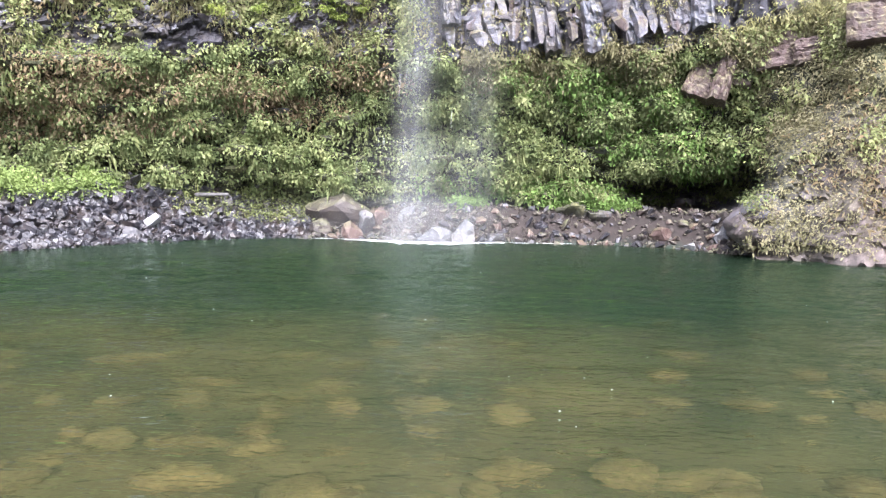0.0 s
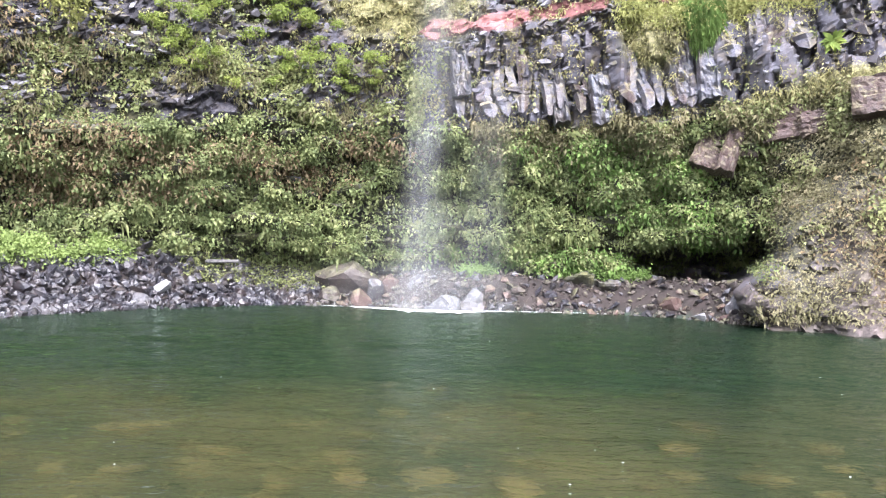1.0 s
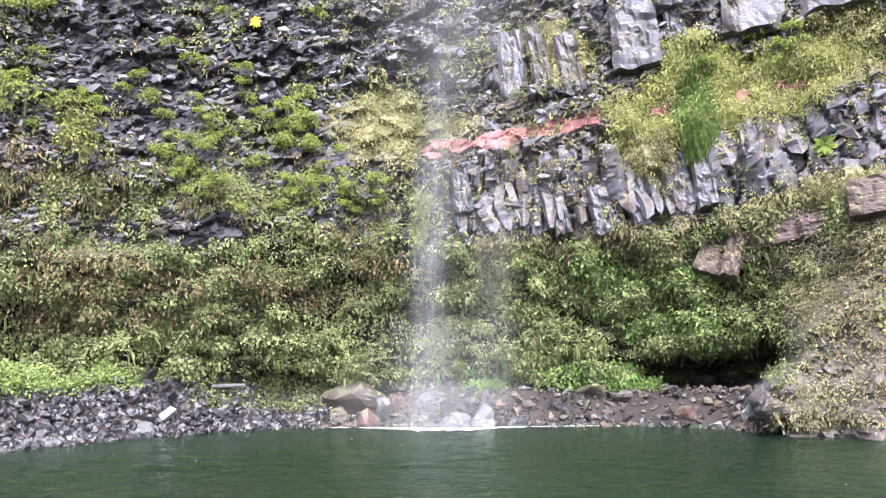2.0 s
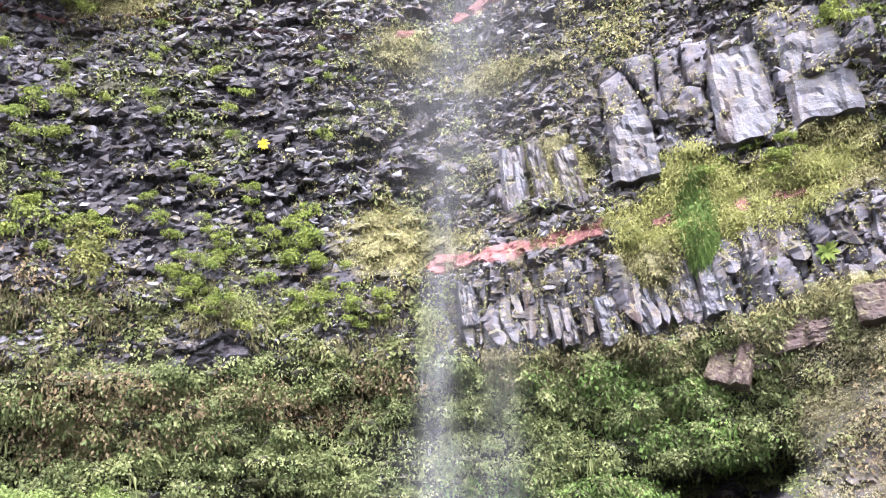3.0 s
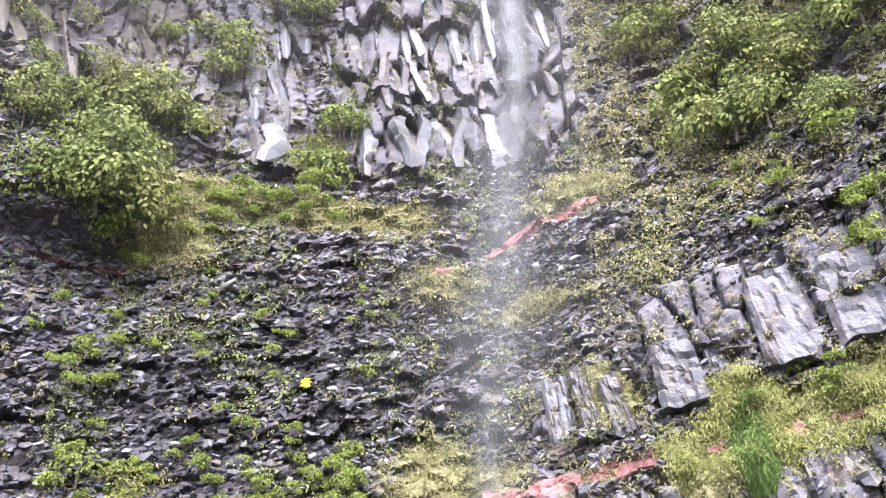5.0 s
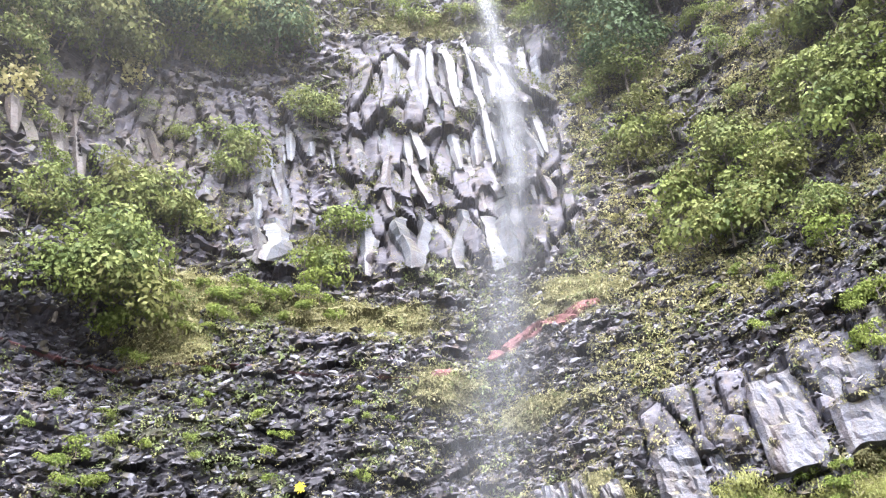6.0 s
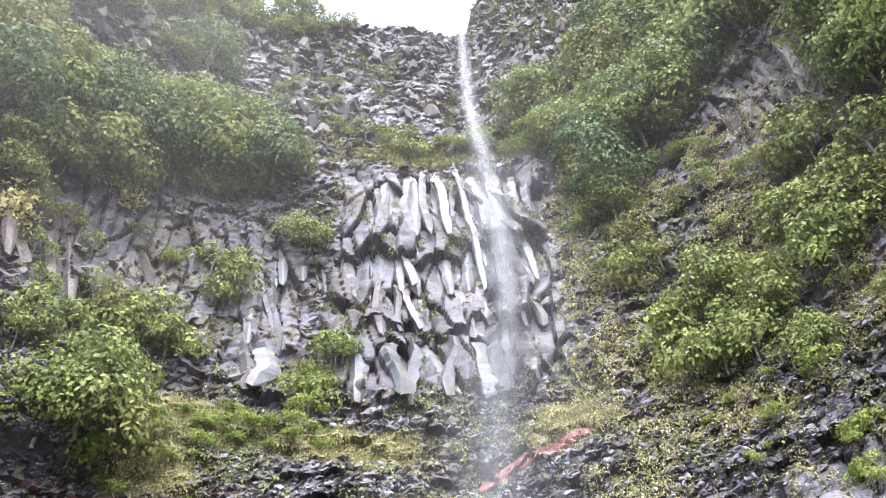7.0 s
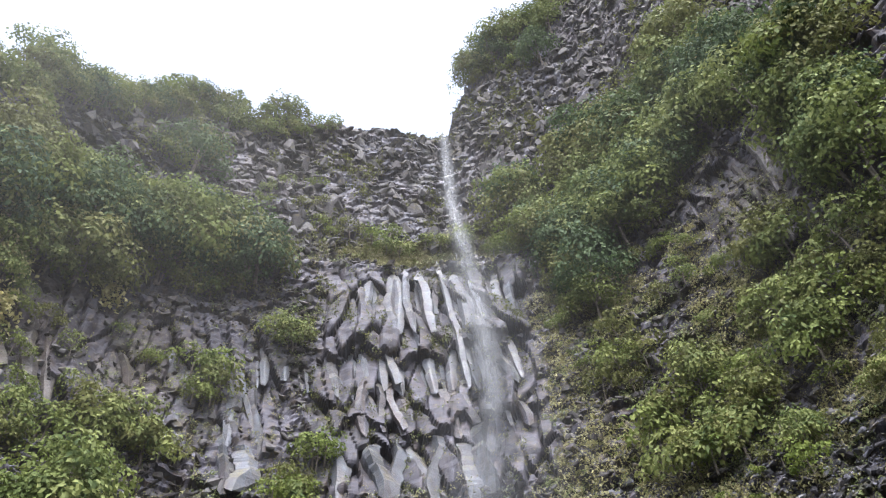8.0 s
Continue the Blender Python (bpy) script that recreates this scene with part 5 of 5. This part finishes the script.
BUSHES_WEST = [(-29.0, 23.2, 2.6, 0.9, 6, 1.1), (-28.3, 22.6, 3.4, 0.8, 6, 1.0), (-23, 27, 1.8, 1.6, 7, 0.9), (-42, 28.0, 3.0, 1.2, 5, 0.9), (-36, 21.5, 5.0, 1.5, 8, 0.9), (-39, 30.2, 6.0, 0.9, 9, 1.0), (-27, 33.0, 6.0, 0.9, 8, 0.9),
               (-27, 8.2, 3.0, 1.4, 4, 0.6), (-33, 25, 10.0, 4.0, 14, 0.6), (-47, 46.5, 6.0, 0.8, 6, 1.1), (-34, 54.5, 5.0, 1.0, 6, 1.1), (-40, 52.0, 9.0, 1.0, 5, 0.8), (-50, 41, 4.0, 2.0, 4, 0.9)]
BUSHES_MIDDLE = [(-12.0, 23.6, 1.2, 0.5, 3, 0.8), (-14.6, 20.8, 1.5, 0.9, 4, 0.8), (-16.2, 30.6, 1.8, 0.6, 4, 0.9), (-13.6, 21.5, 1.7, 1.0, 4, 0.8), (-22, 59.3, 4.0, 0.8, 5, 1.0),
                 (-18, 44, 9.0, 5.0, 12, 0.6), (-4, 41.5, 9.0, 1.0, 10, 0.8), (7.5, 41, 3.0, 2.0, 7, 0.8), (12, 69, 8.0, 3.0, 8, 0.9)]
BUSHES_EAST = [(20, 21.2, 3.2, 2.0, 12, 1.1), (25, 22, 2.0, 1.4, 5, 1.0), (23.6, 22.5, 2.6, 2.6, 10, 1.1), (34, 24, 4.5, 2.5, 12, 1.1), (33, 29.5, 3.0, 2.0, 7, 1.0), (20, 30, 9.0, 6.0, 20, 0.65),
               (32, 22, 9.0, 5.0, 20, 0.65), (20, 38, 9.0, 5.0, 10, 0.7), (16, 27, 3.0, 2.5, 7, 0.9), (42, 24, 5.0, 5.0, 12, 1.1)]
for n, (a, z, wa, wz, count, size) in enumerate(BUSHES_WEST + BUSHES_MIDDLE + BUSHES_EAST):
    grove(BUSHES + FRESH_BUSHES[:1], "bush", LABEL_BUSH, "bush", "bushes on the cliff", (a, z, wa, wz), count, size, 700 + n)
for n, (a, z, wa, wz, count, size) in enumerate([
        (-11.5, 8.8, 1.2, 1.0, 9, 0.45), (-14, 7.3, 6.5, 1.4, 42, 0.3), (-19, 9.0, 6.0, 1.8, 22, 0.3), (-27.5, 9.0, 3.0, 1.8, 12, 0.42), (-8, 6.6, 4.0, 0.7, 18, 0.28),
        (-29, 16.5, 3.0, 0.9, 10, 0.6), (-25, 18, 5.0, 1.2, 24, 0.4), (-18, 18.9, 7.0, 0.8, 24, 0.38), (20, 10.3, 4.0, 0.7, 12, 0.35), (28, 14.5, 1.5, 1.8, 10, 0.5),
        (-16, 13.5, 11.0, 2.6, 18, 0.28), (-30, 12.5, 3.5, 2.2, 12, 0.38), (24, 17, 6.0, 2.5, 16, 0.35)]):
    grove(LIGHT_BUSHES, "shrub", LABEL_LIGHT, "shrub", "shrubs on the cliff", (a, z, wa, wz), count, size, 800 + n)

# fringe of bushes along the skyline
rnd = random.Random(77)
for k in range(96):
    a = rnd.uniform(-58, -15) if k < 72 else rnd.uniform(5.5, 34)
    m = on_cliff(a, float(top_of(np.array([a]))[0]) - rnd.uniform(0.1, 3.4), rnd.uniform(0, 6.28), rnd.uniform(0.6, 1.15) * (1.3 if k >= 72 else 1))
    plant_thing("bush", LABEL_BUSH, "bush", "bushes on the cliff", rnd.choice(BUSHES), m)


# single plants and stones that stand out on the dark rock
def rosette(seed, petals, size, material):
    """A rosette of broad leaves, facing outward."""
    r = np.random.default_rng(seed)
    t = r.uniform(0, 6.283, petals)
    lift = r.uniform(0.15, 0.9, petals)
    way = np.stack([np.cos(t), -lift, np.sin(t)], -1)
    at = r.normal(0, 0.03, (petals, 3))
    return leaves("rosette", at, way, np.tile(np.array([0.0, -1.0, 0.4]), (petals, 1)), size * r.uniform(0.7, 1.2, petals), 0.4 * size * r.uniform(0.8, 1.2, petals), material, 0.1)


def spot(a, z, out=0.12):
    q = cliff_at(np.array([a]), np.array([z]))[0]
    t = radians(a)
    return Matrix.Translation((q[0] - out * math.sin(t), q[1] - out * math.cos(t), q[2])) @ Matrix.Rotation(-t, 4, "Z")


YELLOW = rosette(5, 60, 0.18, M_YELLOW)
GREEN_ROSETTE = rosette(6, 26, 0.34, M_BRIGHT)
thing("flowering_plant", "small plant covered in bright yellow flowers on dark rock", "plant", spot(-14.5, 11.7, 0.2), "", YELLOW)
thing("rosette_plant", "bright green rosette of long leaves on the rock", "plant", spot(24.1, 7.3, 0.25), "", GREEN_ROSETTE)
for k, (a, z, s) in enumerate(((-20.4, 9.4, 0.34), (-16.3, 9.8, 0.36), (-19.8, 12.4, 0.26), (-21.7, 12.4, 0.24), (-15.0, 12.1, 0.3), (-11.8, 7.3, 0.3), (-12.3, 15.5, 0.3))):
    thing("pale_stone", "pale grey stone lodged in the dark rock face", "stone", spot(a, z, 0.05) @ pose(0, 0, 0, 20 * k, 35 * k, 50 * k) @ Matrix.Diagonal((s, s, s * 0.8, 1)), "pale stones in the cliff", PALE[k])
# shrub with creamy blossom
tufts("blossom", "creamy yellow blossom on the bushes of the ledge", "blossom",
      scatter(5000, -46, -33, 25, 35, lambda a, z: 0.8 * inside(a, z, [(-42.8, 28.7, 1.4, 0.7, 0), (-43.8, 31.2, 1.3, 0.6, 0), (-41.8, 26.0, 0.9, 0.8, 0), (-34.6, 34.0, 0.8, 0.6, 0), (-33.8, 30.4, 1.2, 0.6, 0)], 0.5)),
      9, 0.2, 0.14, M_BLOSSOM, hang=-0.2, spread=1.5, reach=0.3)

# ---- the waterfall ----
FALL_Z = (-0.2, 4, 8, 12, 15, 19, 22, 25.5, 28, 31, 34, 37, 40, 46, 55, 60.6)
FALL_X = (-1.14, -0.95, -0.65, -0.38, 0.2, 0.7, 1.2, 1.6, 1.65, 1.6, 1.5, 1.4, 1.3, 1.0, 0.98, 1.06)
FALL_Y = (22.9, 22.9, 22.8, 22.8, 22.9, 23.4, 24.2, 24.9, 25.2, 25.5, 25.8, 26.2, 27.2, 28.6, 29.8, 30.6)
WIDE_Z = (0, 3, 8, 14, 20, 24, 28, 33, 37, 42, 50, 60)
WIDE_X = (0.55, 0.5, 0.45, 0.6, 0.5, 0.42, 0.45, 0.55, 0.45, 0.3, 0.26, 0.2)


def streaks(name, count, z0, z1, length, width, spread, material, shift=0.0, power=1.0):
    """Thin falling threads of water, each a slim three-sided sliver."""
    z = z0 + (z1 - z0) * RNG.random(count) ** power
    w = np.interp(z, WIDE_Z, WIDE_X) * spread
    off = RNG.normal(0, 1, (count, 2)) * w[:, None] * np.array([1.0, 0.45])
    L, W = length * RNG.uniform(0.4, 1.6, count), width * RNG.uniform(0.5, 1.6, count)
    pts = []
    for f, g in ((0.5, 0.0), (0.0, 1.0), (-0.5, 0.0)):
        zz = np.clip(z + f * L, 0.0, 61.2)
        x = np.interp(zz, FALL_Z, FALL_X) + off[:, 0] + shift
        y = np.interp(zz, FALL_Z, FALL_Y) + off[:, 1]
        for k in range(3):
            t = 2.094 * k + 0.5
            pts.append(np.stack([x + g * W * math.cos(t), y + g * W * math.sin(t), zz], -1))
    v = np.stack([pts[0], pts[3], pts[4], pts[5], pts[6]], 1)
    f = np.array([[0, 1, 2], [0, 2, 3], [0, 3, 1], [4, 2, 1], [4, 3, 2], [4, 1, 3]])
    return mesh_from(name, v.reshape(-1, 3), (f[None] + 5 * np.arange(count)[:, None, None]).reshape(-1, 3), material, True)


def veil(name, z0, z1, wide, cover, shift=0.0, near=0.0, core=0.5, seed=1):
    """A curtain of falling drops: a wavy sheet, thinner at its edges and ends."""
    n, m = max(12, int((z1 - z0) * 4)), 25
    z = np.linspace(z0, z1, n)[:, None] + np.zeros((1, m))
    u = np.linspace(-1, 1, m)[None] + np.zeros((n, 1))
    w = wide * np.interp(z, WIDE_Z, WIDE_X) * 2
    x = np.interp(z, FALL_Z, FALL_X) + shift + w * u + 0.12 * fbm(z * 0.5, u, seed) * w
    y = np.interp(z, FALL_Z, FALL_Y) - near + 0.5 * w * (u * u) * 0.4 + 0.5 * fbm(u * 2.5, z * 0.4, seed + 3)
    me = mesh_from(name, np.stack([x, y, z], -1).reshape(-1, 3), grid_faces(n, m), M_VEIL, True)
    ends = step(z, z0, z0 + 0.12 * (z1 - z0) + 0.05) * (1 - step(z, z1 - 0.12 * (z1 - z0), z1)) if z0 > 1 else 1 - step(z, z1 - 0.25 * (z1 - z0), z1)
    give(me, "thin", cover * np.exp(-(u / core) ** 2) * (1 - np.abs(u) ** 3) * ends)
    return me


fall = thing("waterfall", "thin white waterfall dropping in veils down the cliff", "waterfall")
for name, z0, z1, wide, cover, shift, near, core, seed in (
        ("upper_stream", 37, 61.0, 1.2, 0.34, 0.0, 0.0, 0.5, 1), ("upper_stream", 38, 61.0, 1.7, 0.18, 0.05, 0.25, 0.55, 2),
        ("slide", 23, 40, 0.8, 0.2, 0.0, 0.35, 0.5, 3), ("slide", 26, 38, 1.7, 0.14, -0.2, 0.2, 0.6, 4), ("slide", 21, 33, 1.0, 0.16, 0.1, 0.6, 0.5, 5),
        ("veil", 13, 26, 1.3, 0.1, 0.05, 0.2, 0.5, 6), ("veil", 8, 24, 2.2, 0.055, 0.0, 0.6, 0.55, 7), ("veil", 5, 14, 1.6, 0.04, 0.5, 0.3, 0.55, 8),
        ("lower_stream", 0, 13, 0.75, 0.1, 0.0, 0.1, 0.5, 9), ("lower_stream", 0, 9, 1.2, 0.1, 0.1, 0.3, 0.5, 10),
        ("side_thread", 0.5, 6.5, 1.2, 0.08, 1.8, 0.2, 0.5, 11), ("mist", 9, 38, 5.0, 0.05, 0.4, 1.1, 0.6, 14), ("mist", 0, 3.2, 3.0, 0.075, 0.6, 0.5, 0.6, 12), ("mist", 0, 1.4, 3.6, 0.08, 0.4, 0.9, 0.6, 13)):
    part(name, veil(name, z0, z1, wide, cover, shift, near, core, seed), fall)
for name, count, z0, z1, length, width, spread, shift in (("spray", 60, 37, 61, 2.2, 0.025, 0.6, 0.0), ("spray", 60, 22, 39, 1.4, 0.016, 0.8, 0.0), ("spray", 70, 0, 22, 0.7, 0.008, 1.0, 0.0)):
    tagged(part(name, streaks(name, count, z0, z1, length, width, spread, M_FALL, shift), fall, "single threads of falling drops"), kind="stuff")



def build_haze():
    """A sheet added as haze in the bowl of the cliff, thicker higher up."""
    a, z = np.meshgrid(np.linspace(-72, 66, 60), np.linspace(12, 84, 50))
    r = 19.0 + 0.1 * (z - 12) + 1.2 * fbm(a * 0.05, z * 0.08, 151)
    t = np.radians(a)
    me = mesh_from("drifting_spray", np.stack([r * np.sin(t), r * np.cos(t), z], -1).reshape(-1, 3), grid_faces(50, 60), M_MIST, True)
    give(me, "thin", 0.045 * (1 + 0.8 * step(-a, 10, 36) - 0.45 * step(a, 4, 20)) * step(z, 12, 40) * (1 - step(z, 58, 74)) * step(a, -72, -60) * (1 - step(a, 30, 62)))
    return me


part("drifting_spray", build_haze(), fall, "thin sheet of haze before the upper cliff")


def build_foam():
    a = np.linspace(-9.5, 10.5, 260)
    shore = np.interp(a, SHORE_A, SHORE_R)
    wide = 1.1 * np.exp(-((a + 1.5) / 4.5) ** 2) * step(10.2 - np.abs(a - 0.5), 0, 3) * (0.5 + vnoise(a * 2.3, a * 0 + 2, 7))
    rows = []
    for n in range(9):
        f = n / 8
        r = shore - 0.05 - wide * f
        t = np.radians(a)
        h = 0.004 + 0.008 * math.sin(math.pi * f) * (0.4 + vnoise(a * 6, a * 0 + f * 6, 9)) 
        rows.append(np.stack([r * np.sin(t), r * np.cos(t), h], -1))
    p = np.array(rows)
    me = mesh_from("foam", p.reshape(-1, 3), grid_faces(9, len(a)), M_FROTH, True)
    across = np.linspace(0, 1, 9)[:, None] + 0 * a[None]
    give(me, "thin", np.clip(np.sin(math.pi * across) * (1.0 + 1.0 * np.exp(-((a + 2.5) / 4.0) ** 2))[None], 0, 1))
    return me


tagged(new("foam", build_foam()), "white foam along the far waterline", "foam", kind="stuff")


def build_bubbles():
    n = 45
    y = RNG.uniform(5, 21, n)
    x = RNG.uniform(-0.5, 0.5, n) * y
    s = RNG.uniform(0.004, 0.011, n)
    k = np.arange(7) * 6.283 / 7
    ring = np.stack([np.cos(k) * 1.4, np.sin(k), 0 * k], -1)
    v = np.concatenate([ring[None] * s[:, None, None], np.tile(np.array([[[0, 0, 0.003]]]), (n, 1, 1))], 1) + np.stack([x, y, 0 * x + 0.004], -1)[:, None]
    f = np.array([[i, (i + 1) % 7, 7] for i in range(7)])
    return mesh_from("bubbles", v.reshape(-1, 3), (f[None] + 8 * np.arange(n)[:, None, None]).reshape(-1, 3), M_FOAM)


tagged(new("bubbles", build_bubbles()), "small flecks of foam drifting on the pool", "foam", kind="stuff")
